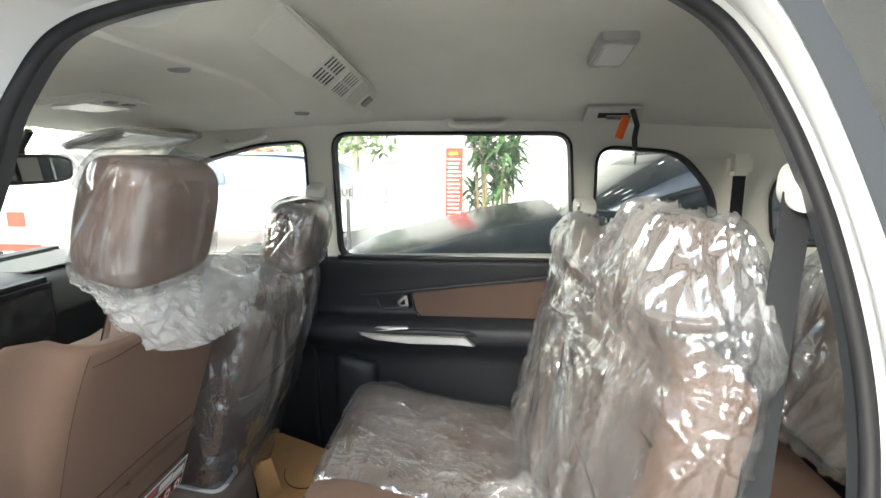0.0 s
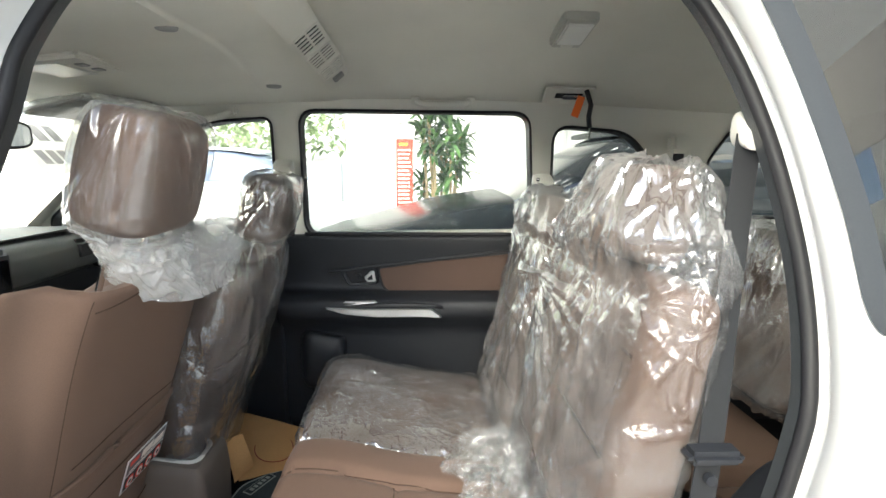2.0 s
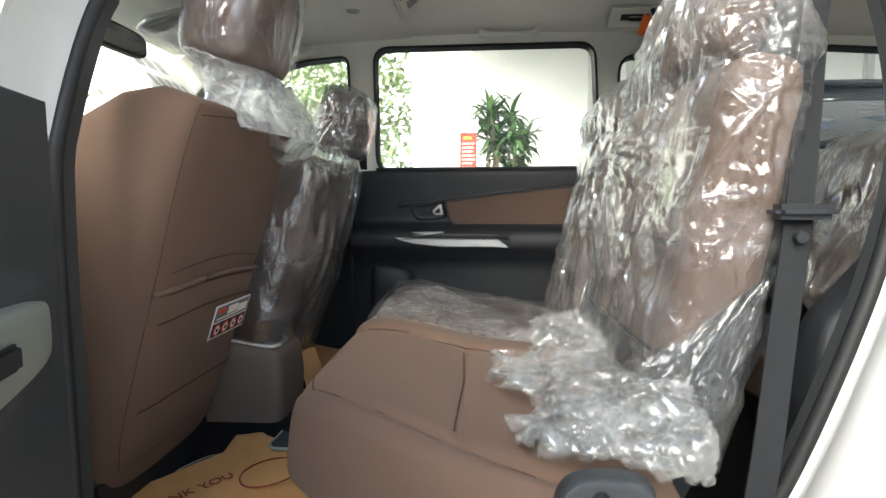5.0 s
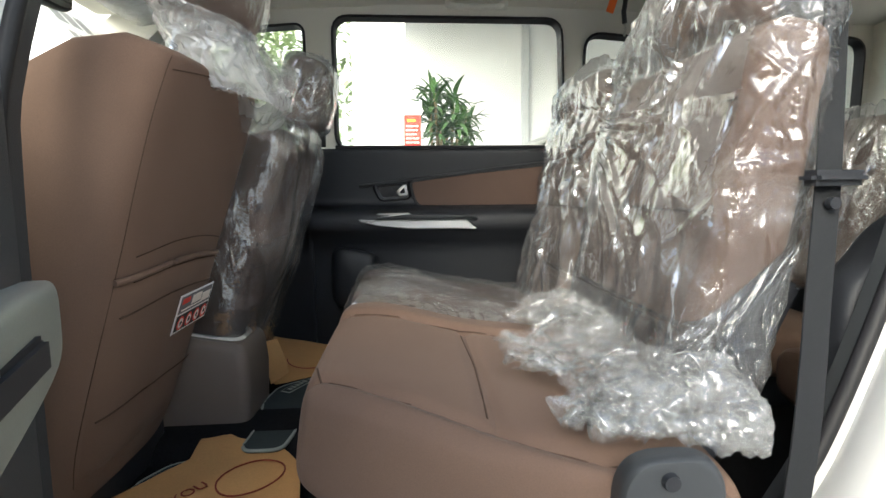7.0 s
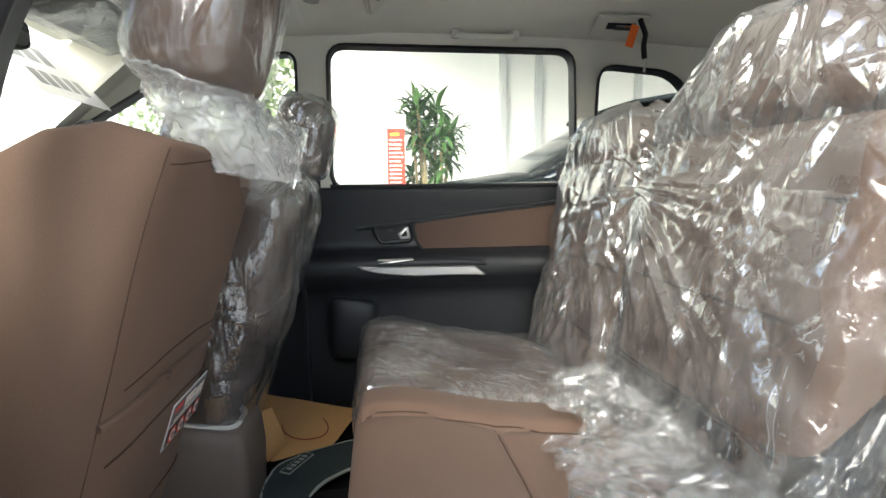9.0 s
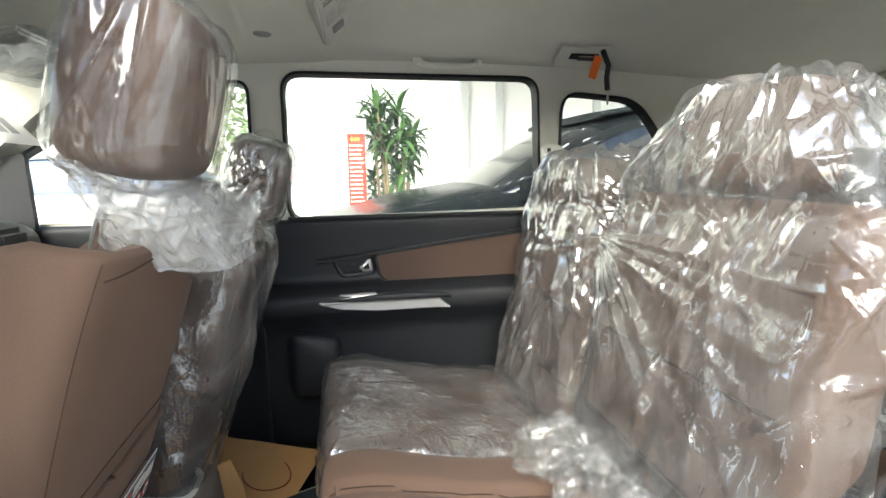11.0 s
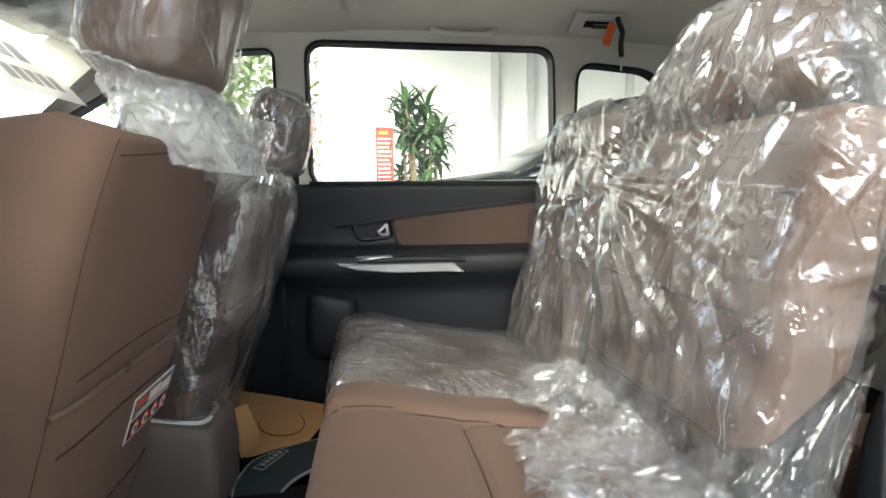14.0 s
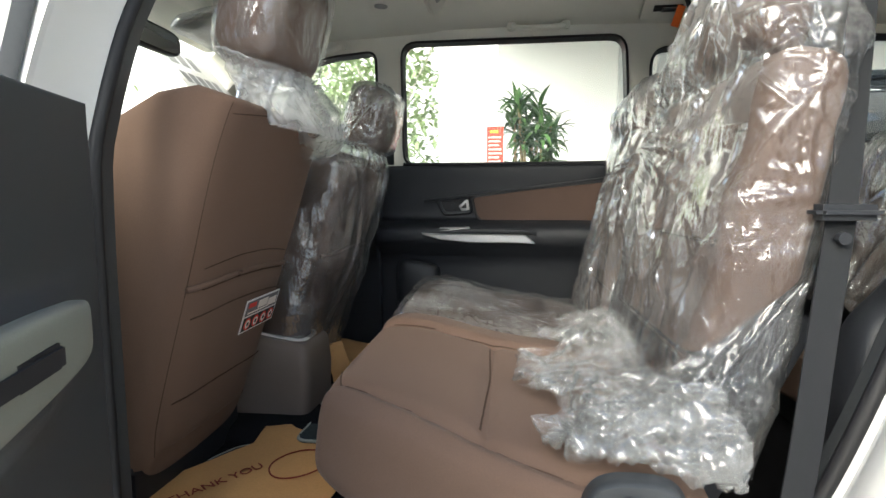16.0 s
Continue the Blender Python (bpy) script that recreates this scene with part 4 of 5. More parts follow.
def hem_path(v, u):
    """Along the front of the backrest, round its near corner and back along its side."""
    lobes = 0.86 + 0.16 * math.sin(u * 21.0) + 0.08 * math.sin(u * 47.0 + 1)
    fx, fz = front_path(v * (0.55 + 0.45 * min(1.0, u / 0.28)) * lobes)
    sy, sz = 0.550 - 0.085 * min(1.0, v * 1.5), 0.66 - 0.07 * v
    if u < 0.55:
        return (fx, 1.13 - 0.57 * u / 0.55, fz)
    k = min(1.0, (u - 0.55) / 0.22)
    a = k * math.pi / 2
    x = 0.265 - (0.265 - fx) * math.cos(a) + max(0.0, u - 0.77) * 0.12
    y = 0.56 - (0.56 - sy) * math.sin(a)
    return (x, y, fz + (sz - fz) * k)


for sd, amp in ((41.0, 0.021), (44.0, 0.014)):
    grid_part("plastic_hem", film_sheet(hem_path, 230, 64, amp, sd, 16, 0.055, 0.0), BUNCH, NB[0], "crumpled plastic hem lying on the cushion", False)


def skirt_path(v, u):
    """From the sloped foot of the foam down to the hem."""
    top, low = Vector((0.235 + 0.185 * u, 0.572, 0.69 + 0.14 * u)), Vector((0.235 + 0.125 * u, 0.556, 0.60 + 0.03 * u))
    return top.lerp(low, v)


grid_part("plastic_skirt", film_sheet(skirt_path, 110, 110, 0.006, 47.0, 5, 0.04, 0.0, ((10, (0.10, 0.25), (0.010, 0.026), (0.003, 0.008), 0.3), (18, (0.04, 0.10), (0.004, 0.009), (0.001, 0.003), 0.6))), CLEAR, NB[0], "loose plastic hanging beside the recliner", False)
hinge = part("hinge_cover", loft([(0.160, 0.404, 0.545, 0.050, 0.056), (0.160, 0.409, 0.545, 0.060, 0.066), (0.165, 0.44, 0.54, 0.064, 0.068)], (1, 0, 0), (0, 0, 1), 3, 32, 3), GREY, NB[0], "dark grey plastic hinge cover")
part("bolt", loft([(0.152, 0.397, 0.588, 0.009, 0.009), (0.152, 0.408, 0.588, 0.011, 0.011)], (1, 0, 0), (0, 0, 1), 2, 12, 1), BLACK, hinge)

# third row, seen past the second
for yc in (0.82, 1.42):
    s = thing("third_row_seat", "brown third-row seat wrapped in clear plastic", "car seat", group="third row seats")
    al, fr = axis(radians(18))
    base = Vector((1.05, yc, 0.62))
    part("backrest", loft(back_rows(base, radians(18), 0.50, 0.26, 0.07), (0, 1, 0), fr, 4.5, 36, 5), FABRIC, s)
    part("cushion", loft([(0.76, yc, 0.46, 0.2, 0.04), (0.78, yc, 0.46, 0.25, 0.075), (0.95, yc, 0.45, 0.26, 0.08), (1.08, yc, 0.46, 0.25, 0.06)], (0, 1, 0), (0, 0, 1), 4, 30, 4), FABRIC, s)
    part("seat_base", box(0.80, 1.1, yc - 0.22, yc + 0.22, 0.30, 0.40, 0.01), BLACK, s)
    cover("plastic_cover", back_rows(base, radians(18), 0.50, 0.26, 0.07, 0.014), (0, 1, 0), fr, 4, 320, 150, WRAP_SEAT, s, "clear plastic cover with upright folds", int(yc * 20), 0.012, (110, 0.017), (120, 0.004), 0.13, 1.1)

solid("wheel_arch_trim", loft([(0.475, 0.60, 0.46, 0.035, 0.20), (0.49, 0.60, 0.50, 0.045, 0.25), (0.53, 0.605, 0.53, 0.05, 0.27), (0.60, 0.61, 0.56, 0.05, 0.305), (0.75, 0.62, 0.575, 0.06, 0.305), (1.10, 0.62, 0.55, 0.06, 0.25), (1.40, 0.62, 0.46, 0.055, 0.16)], (0, 1, 0), (0, 0, 1), 4.5, 36, 6), BLACK, "black plastic wheel arch trim beside the third row", "trim", "structure")

# ---------------------------------------------------------------- far rear door card
door = thing("door_1", "black plastic rear door card with a brown fabric insert", "car door", kind="structure")
prof = spline([(1.775, 1.050), (1.742, 1.046), (1.738, 1.02), (1.742, 0.97), (1.744, 0.90), (1.738, 0.855), (1.700, 0.838), (1.672, 0.815), (1.670, 0.775), (1.690, 0.745), (1.722, 0.70), (1.730, 0.62), (1.735, 0.45), (1.74, 0.34)], 4)
bm = bmesh.new()
xs = np.linspace(-0.465, 0.62, 12)
rows = [[bm.verts.new((x, y, z)) for y, z in prof] for x in xs]
for a, b in zip(rows, rows[1:]):
    for i in range(len(prof) - 1):
        bm.faces.new((a[i], a[i + 1], b[i + 1], b[i]))
part("door_card", bm, BLACK, door)

ins = rounded([(-0.122, 0.933), (-0.105, 0.862), (-0.075, 0.839), (0.45, 0.832), (0.45, 1.00), (0.29, 0.982), (0.08, 0.960)], 0.02)
part("insert", sheet(ins, [], lambda x, z: (x, 1.735 - 0.004, z), (0, 0.03, 0)), INSERT, door, "brown fabric insert")
part("insert_welt", tube([(x, 1.731, z) for x, z in ins], 0.004, 6, True), BLACK, door)
part("ridge", tube([(x, 1.733 - 0.002 * math.sin((x + 0.13) * 5), 0.938 + 0.122 * (x + 0.128)) for x in np.linspace(-0.30, 0.45, 20)], 0.006, 8), BLACK, door)
bez = rounded([(-0.248, 0.920), (-0.139, 0.934), (-0.124, 0.878), (-0.225, 0.870)], 0.016)
part("handle_bezel", bridge([[(x, 1.742, z) for x, z in grown(bez, 0.009)], [(x, 1.727, z) for x, z in grown(bez, 0.002)], [(x, 1.729, z) for x, z in grown(bez, -0.006)], [(x, 1.76, z) for x, z in grown(bez, -0.010)]]), BLACK, door)
part("handle_cup", sheet(grown(bez, -0.004), [], lambda x, z: (x, 1.740, z), (0, 0.02, 0)), RUBBER, door)
lev = rounded([(-0.172, 0.898), (-0.146, 0.922), (-0.134, 0.924), (-0.128, 0.884), (-0.160, 0.880)], 0.006)
part("door_handle", bridge([[(x, 1.738, z) for x, z in lev], [(x, 1.724, z) for x, z in grown(lev, -0.001)], [(x, 1.721, z) for x, z in grown(lev, -0.005)], [(x, 1.7205, z) for x, z in grown(lev, -0.010)]]), SILVER, door, "silver lever")
part("lock_knob", box(-0.200, -0.182, 1.722, 1.742, 0.890, 0.912, 0.004), BLACK, door)


def blade(outline, front, back):
    """A trim strip of the given outline (x, z), crowned towards the cabin."""
    out = rounded(outline, 0.004)
    deep = lambda x: 0.03 * max(0.0, (-0.22 - x) / 0.12) ** 2
    bm = bridge([[(x, back + deep(x), z) for x, z in out], [(x, front + 0.004 + deep(x), z) for x, z in grown(out, -0.0005)], [(x, front + deep(x), z) for x, z in grown(out, -0.004)]])
    ring = [v for v in bm.verts if len(v.link_edges) == 3][len(out):]
    bm.faces.new(ring)
    return bm


part("pull_trim", blade([(-0.332, 0.815), (-0.287, 0.799), (-0.205, 0.803), (0.071, 0.801), (0.108, 0.770), (-0.123, 0.770), (-0.235, 0.781), (-0.29, 0.795)], 1.655, 1.69), SILVER, door, "silver pull trim")
part("pull_leaf", blade([(-0.334, 0.8165), (-0.298, 0.823), (-0.128, 0.827), (-0.118, 0.818), (-0.207, 0.809), (-0.288, 0.804)], 1.668, 1.70), SILVER, door, "narrow silver trim above the pull")
part("pull_recess", loft([(-0.28, 1.69, 0.806, 0.008, 0.004), (-0.20, 1.668, 0.807, 0.008, 0.006), (-0.10, 1.664, 0.812, 0.010, 0.010), (0.06, 1.664, 0.811, 0.010, 0.009), (0.12, 1.68, 0.80, 0.008, 0.006)], (0, 1, 0), (0, 0, 1), 3, 16, 5), BLACK, door)
part("window_switch", box(-0.215, -0.165, 1.655, 1.672, 0.805, 0.813, 0.003), BLACK, door)
part("speaker_bulge", loft([(-0.40, 1.725, 0.60, 0.02, 0.08), (-0.37, 1.705, 0.60, 0.03, 0.105), (-0.29, 1.700, 0.595, 0.03, 0.098), (-0.25, 1.712, 0.59, 0.03, 0.09), (-0.238, 1.73, 0.59, 0.02, 0.07)], (0, 1, 0), (0, 0, 1), 3, 28, 5), BLACK, door)
part("belt_strip", tube([(x, 1.750, 1.052) for x in np.linspace(-0.38, 0.44, 6)], 0.008, 8), RUBBER, door)
# far front door, behind the front seat
door2 = thing("door_2", "black plastic front door card", "car door", kind="structure")
bm = bmesh.new()
rows = [[bm.verts.new((x, y + 0.004, z)) for y, z in prof] for x in np.linspace(-1.35, -0.475, 8)]
for a, b in zip(rows, rows[1:]):
    for i in range(len(prof) - 1):
        bm.faces.new((a[i], a[i + 1], b[i + 1], b[i]))
part("door_card", bm, BLACK, door2)
part("mirror_sail", sheet(rounded([(-1.17, 1.045), (-1.16, 1.16), (-1.09, 1.245), (-1.045, 1.255), (-1.05, 1.045)], 0.012), [], lambda x, z: (x, 1.722 - 0.10 * max(0.0, z - 1.05), z), (0, 0.02, 0)), BLACK, door2, "black plastic corner behind the door mirror")
solid("pillar_trim", box(-0.475, -0.462, 1.70, 1.78, 0.30, 1.05, 0.003), BLACK, "black lower pillar trim between the doors", "trim", "structure")

# ---------------------------------------------------------------- near rear door, open
od = thing("door_3", "open rear door with a black card greyed for daylight, and a pull", "car door", kind="structure")
OD = Matrix.Translation((-0.483, 0.42, 0)) @ Matrix.Rotation(radians(-70), 4, "Z")


def hang(ob):
    ob.data.transform(OD)
    return ob


pro = [(1.742 - y, z) for y, z in prof]
bm = bmesh.new()
rows = [[bm.verts.new((x, y * float(np.interp(x, [0.02, 0.10, 0.28], [0.0, 0.25, 1.0])) - 0.02, z)) for y, z in pro] for x in np.linspace(0.0, 0.93, 24)]
for a, b in zip(rows, rows[1:]):
    for i in range(len(pro) - 1):
        bm.faces.new((a[i], a[i + 1], b[i + 1], b[i]))
# black card given the grey plastic: daylight on it is painted in
hang(part("door_card", bm, GREY, od))
hang(part("door_skin", box(0.0, 0.95, -0.13, -0.05, 0.32, 1.03, 0.015), PAINT, od, "white painted steel"))
hang(part("pull_trim", loft([(0.205, 0.030, 0.828, 0.006, 0.006), (0.218, 0.045, 0.828, 0.010, 0.018), (0.25, 0.056, 0.826, 0.012, 0.026), (0.34, 0.062, 0.823, 0.012, 0.032), (0.50, 0.066, 0.815, 0.012, 0.033), (0.66, 0.060, 0.800, 0.008, 0.018)], (0, 1, 0), (0, 0, 1), 4.5, 28, 6), PULL, od, "dull silver pull"))
hang(part("window_switch", box(0.31, 0.42, 0.066, 0.078, 0.815, 0.834, 0.003), RUBBER, od))
DW = rounded([(0.16, 1.03), (0.89, 1.03), (0.84, 1.30), (0.72, 1.47), (0.24, 1.48)], 0.05)
hang(part("window_frame", sheet(grown(DW, 0.045), [DW], lambda x, z: (x, -0.10 + 0.05 * (z - 1.03), z), (0, 0.04, 0)), RUBBER, od, "black window surround", smooth=False))
hang(part("pane", sheet(grown(DW, 0.004), [], lambda x, z: (x, -0.078 + 0.05 * (z - 1.03), z), (0, 0.004, 0)), TINT, od, "dark tinted glass", smooth=False))

# ---------------------------------------------------------------- front: dash, console, mirror, visor
dash = thing("dashboard", "black and grey dashboard below the windscreen", "dashboard")
part("dash_top", loft([(-1.37, CENTRE, 0.98, 0.60, 0.05), (-1.30, CENTRE, 1.00, 0.61, 0.07), (-1.16, CENTRE, 1.02, 0.61, 0.075), (-1.06, CENTRE, 1.02, 0.60, 0.06), (-1.03, CENTRE, 1.01, 0.58, 0.03)], (0, 1, 0), (0, 0, 1), 5, 44, 4), DASHGREY, dash)
part("dash_front", loft([(-1.28, CENTRE, 0.82, 0.60, 0.15), (-1.10, CENTRE, 0.83, 0.60, 0.15), (-1.05, CENTRE, 0.84, 0.59, 0.13)], (0, 1, 0), (0, 0, 1), 6, 36, 3), BLACK, dash)
part("dash_panel", sheet(rounded([(-1.30, 1.26), (-1.08, 1.24), (-1.06, 1.60), (-1.30, 1.64)], 0.04), [], lambda x, z: (x, z, 1.0975 + 0.03 * (x + 1.06) * (x < -1.16)), (0, 0, -0.004)), DASHGREY, dash)
part("dash_band", box(-1.062, -1.035, 1.27, 1.68, 0.975, 1.000, 0.008), SILVER, dash, "silver band")
part("head_unit", box(-1.07, -1.015, 0.98, 1.26, 0.86, 1.085, 0.014), BLACK, dash)
part("screen", box(-1.017, -1.012, 1.00, 1.24, 0.93, 1.06, 0.002), SCREEN, dash, "glossy black screen")
part("air_vent", box(-1.06, -1.022, 1.52, 1.64, 0.995, 1.065, 0.015), RUBBER, dash)
part("hood", loft([(-1.2, 0.80, 1.09, 0.20, 0.02), (-1.1, 0.80, 1.10, 0.22, 0.05), (-1.0, 0.80, 1.10, 0.21, 0.05), (-0.97, 0.80, 1.10, 0.19, 0.03)], (0, 1, 0), (0, 0, 1), 3, 28, 4), BLACK, dash)
for yy in (1.06, 1.14, 1.22):
    part("knob", loft([(-1.045, yy, 0.80, 0.022, 0.022), (-1.015, yy, 0.80, 0.020, 0.020), (-1.01, yy, 0.80, 0.012, 0.012)], (0, 1, 0), (0, 0, 1), 2, 20, 2), SILVER, dash)

con = thing("centre_console", "taupe plastic centre console with a cup holder", "console")
CUP = rounded([(-0.745, 1.150), (-0.745, 1.270), (-0.548, 1.266), (-0.548, 1.154)], 0.030)
TOP = rounded([(-0.86, 1.108), (-0.86, 1.316), (-0.520, 1.308), (-0.520, 1.116)], 0.028)
dip = lambda x: -0.17 * (x + 0.72)
body = bridge([[(x, 1.212 + (y - 1.212) * 1.08, 0.30) for x, y in TOP], [(x + 0.006, 1.212 + (y - 1.212) * 1.03, 0.47 + dip(x) * 0.6) for x, y in TOP], [(x, y, 0.546 + dip(x)) for x, y in TOP], [(x, y, 0.560 + dip(x)) for x, y in grown(TOP, -0.005)], [(x, y, 0.568 + dip(x)) for x, y in grown(TOP, -0.016)]])
part("body", body, TAUPE, con)
part("top", sheet(grown(TOP, -0.015), [grown(CUP, 0.002)], lambda x, z: (x, z, 0.568 + dip(x)), (0, 0, -0.004)), TAUPE, con, smooth=False)
part("cup_rim", bridge([[(x, y, 0.5675 + dip(x)) for x, y in grown(CUP, 0.008)], [(x, y, 0.5735 + dip(x)) for x, y in grown(CUP, 0.004)], [(x, y, 0.5735 + dip(x)) for x, y in grown(CUP, -0.001)], [(x, y, 0.560 + dip(x)) for x, y in grown(CUP, -0.005)]]), CREAM, con, "pale moulded rim")
part("cup_well", join(bridge([[(x, y, 0.564 + dip(x)) for x, y in grown(CUP, -0.004)], [(x, y, 0.48) for x, y in grown(CUP, -0.008)]]), sheet(grown(CUP, -0.006), [], lambda x, z: (x, z, 0.482), (0, 0, -0.004))), TAUPE, con)
part("cup_rib", box(-0.652, -0.642, 1.158, 1.262, 0.485, 0.53, 0.004), TAUPE, con)

mir = thing("rear_view_mirror", "black rear-view mirror below the headliner", "mirror")
part("housing", loft([(-0.985, 1.165, 1.37, 0.105, 0.028), (-0.96, 1.165, 1.37, 0.12, 0.036), (-0.945, 1.165, 1.37, 0.117, 0.034)], (0, 1, 0), (0, 0, 1), 4, 32, 4), RUBBER, mir)
part("mirror_glass", loft([(-0.9455, 1.165, 1.37, 0.109, 0.028), (-0.9435, 1.165, 1.37, 0.109, 0.028)], (0, 1, 0), (0, 0, 1), 4, 32, 1), MIRROR, mir)
part("stalk", tube([(-0.975, 1.165, 1.39), (-0.975, 1.165, 1.42), (-0.945, 1.165, 1.46)], 0.009, 10), RUBBER, mir)

for yc, nm in ((1.44, "far"), (0.74, "near")):
    v = thing("sun_visor", "grey sun visor still wrapped in plastic", "sun visor", group="sun visors")
    part("board", box(-1.09, -0.93, yc - 0.19, yc + 0.19, -0.008, 0.008, 0.006), LINER, v)
    cover("plastic_bag", [(-1.10, yc, 0, 0.18, 0.008), (-1.06, yc, 0, 0.20, 0.014), (-0.96, yc, 0, 0.20, 0.014), (-0.915, yc, 0, 0.18, 0.008)], (0, 1, 0), (0, 0, 1), 4, 120, 40, WRAP_SEAT, v, "clear plastic bag", int(yc * 9), 0.004, (16, 0.005), (30, 0.002), 1.0, 0.6)
    v.matrix_basis = Matrix.Translation((0.14, 0, 1.448)) @ Matrix.Translation((-1.0, 0, 0)) @ Matrix.Rotation(radians(-14), 4, "Y") @ Matrix.Translation((1.0, 0, 0))

ml = thing("map_lamp", "grey overhead map lamp with two lenses", "lamp")
ML = Matrix.Translation((-0.775, 1.18, liner_z(-0.775, 1.18))) @ Matrix.Rotation(-math.atan2(liner_z(-0.74, 1.16) - liner_z(-0.86, 1.16), 0.12), 4, "Y")
part("housing", box(-0.085, 0.085, -0.10, 0.10, -0.010, 0.012, 0.008, turn=ML), CREAM, ml)
part("lens", box(-0.06, 0.025, -0.075, 0.075, -0.0135, -0.009, 0.003, turn=ML), LAMP, ml)
for yy in (-0.03, 0.03):
    part("button", box(0.04, 0.062, yy - 0.015, yy + 0.015, -0.0135, -0.009, 0.002, turn=ML), PLUG, ml)

# sheet of paper behind the windscreen
ps = thing("paper_sheet", "white printed sheet stuck to the windscreen", "paper")
PS = Matrix.Translation((-1.040, 1.505, 1.350)) @ Matrix.Rotation(radians(-41), 4, "Y")
o = part("sheet", box(-0.0006, 0.0006, -0.15, 0.15, -0.105, 0.105, 0.0), THIN_PAPER, ps, smooth=False)
o.data.transform(PS)
for yy, zz, w, h in ((-0.09, 0.045, 0.022, 0.03), (-0.03, 0.045, 0.022, 0.03), (0.03, 0.045, 0.020, 0.03), (-0.10, -0.045, 0.016, 0.025), (-0.055, -0.045, 0.016, 0.025), (-0.01, -0.045, 0.016, 0.025), (0.035, -0.045, 0.016, 0.025), (0.08, -0.045, 0.016, 0.025)):
    o = part("print", box(0.0008, 0.0014, yy - w, yy + w, zz - h, zz + h, 0.0), FAINT, ps, smooth=False)
    o.data.transform(PS)

# ---------------------------------------------------------------- ceiling fittings
blower = thing("roof_air_vent", "cream overhead air vent with three slotted grilles", "air vent")
_w, _l = Vector((0.057, 0.0, 0.049)).normalized(), Vector((0.040, 0.66, -0.084)).normalized()
_w = (_w - _l * _w.dot(_l)).normalized()
_u = _w.cross(_l)
VB = Matrix(((_w.x, _l.x, _u.x, -0.222), (_w.y, _l.y, _u.y, 1.285), (_w.z, _l.z, _u.z, 1.582), (0, 0, 0, 1)))
part("housing", box(-0.045, 0.043, -0.385, 0.285, 0.0, 0.05, 0.006, turn=VB), CREAM, blower)
for q0, q1 in ((-0.135, -0.045), (-0.015, 0.065), (0.095, 0.165)):
    gr = part("grille", box(-0.034, 0.034, q0, q1, -0.001, 0.004, 0.0005, 1, turn=VB), RUBBER, blower)
    for a in range(6):
        q = q0 + a * (q1 - q0) / 5
        part("slat", box(-0.035, 0.035, q - 0.0028, q + 0.0028, -0.004, 0.0, 0.001, 1, turn=VB), CREAM, gr)
    for xx in (-0.035, 0.0, 0.035):
        part("slat", box(xx - 0.003, xx + 0.003, q0, q1, -0.0045, 0.0, 0.001, 1, turn=VB), CREAM, gr)
part("dial", box(-0.018, 0.018, 0.19, 0.225, -0.006, 0.0, 0.002, turn=VB), PLUG, blower)

dl = thing("ceiling_lamp", "square cream ceiling lamp with a frosted lens", "lamp")
zz = liner_z(0.42, 1.20)
R = Matrix.Translation((0.415, 1.275, zz - 0.026)) @ Matrix.Rotation(math.atan(-1.24 * 0.16), 4, "X")
# housing greyed to draw the shadow border round the lens
part("housing", box(-0.042, 0.042, -0.085, 0.072, -0.014, 0.05, 0.006, turn=R), CREAM_SHADED, dl)
part("lens", box(-0.034, 0.034, -0.074, 0.042, -0.019, -0.010, 0.005, turn=R), LAMP, dl)
part("switch", box(-0.016, 0.016, 0.046, 0.06, -0.0175, -0.012, 0.002, turn=R), CREAM, dl)

bo = thing("belt_outlet", "cream ceiling belt outlet with an open slot", "belt outlet")
R = Matrix.Translation((0.50, 1.595, liner_z(0.50, 1.595) - 0.004)) @ Matrix.Rotation(math.atan(-1.24 * 0.48), 4, "X")
part("bezel", box(-0.085, 0.085, -0.045, 0.045, -0.012, 0.004, 0.008, turn=R), CREAM, bo)
part("slot", box(-0.045, 0.045, -0.016, 0.010, -0.0135, -0.010, 0.003, turn=R), RUBBER, bo)
part("buckle_tongue", box(-0.02, 0.05, -0.010, 0.006, -0.022, -0.012, 0.002, turn=R), CHROME, bo)
tag = thing("orange_tag", "orange tag and dark cord hanging from the ceiling belt", "tag")
part("tag", box(-0.012, 0.012, -0.002, 0.002, -0.075, -0.01, 0.001, turn=Matrix.Translation((0.535, 1.555, 1.525)) @ Matrix.Rotation(radians(18), 4, "Y")), ORANGE, tag)
part("cord", tube([(0.55, 1.565, 1.535), (0.562, 1.552, 1.49), (0.556, 1.55, 1.455), (0.56, 1.55, 1.42)], 0.008, 8), RUBBER, tag)
part("chain", tube([(0.56, 1.55, 1.425), (0.562, 1.55, 1.405), (0.56, 1.55, 1.38)], 0.004, 6), CHROME, tag)


def grab(x0, x1, y, z, rise=0.0):
    """A folding handle; rise: how much higher its rear end sits."""
    g = thing("grab_handle", "cream folding grab handle on the roof rail", "grab handle", group="grab handles")
    at = lambda x: z + rise * (x - x0) / (x1 - x0)
    part("bar", tube(spline([(x, y + dy, at(x) + dz) for x, dy, dz in ((x0, 0.012, 0.008), (x0 + 0.012, -0.006, 0.0), (x0 + 0.035, -0.012, -0.006), (x1 - 0.035, -0.012, -0.006), (x1 - 0.012, -0.006, 0.0), (x1, 0.012, 0.008))], 4), 0.010, 10), CREAM, g)
    for x in (x0, x1):
        part("mount", box(x - 0.014, x + 0.014, y - 0.004, y + 0.02, at(x) - 0.008, at(x) + 0.022, 0.005), CREAM, g)


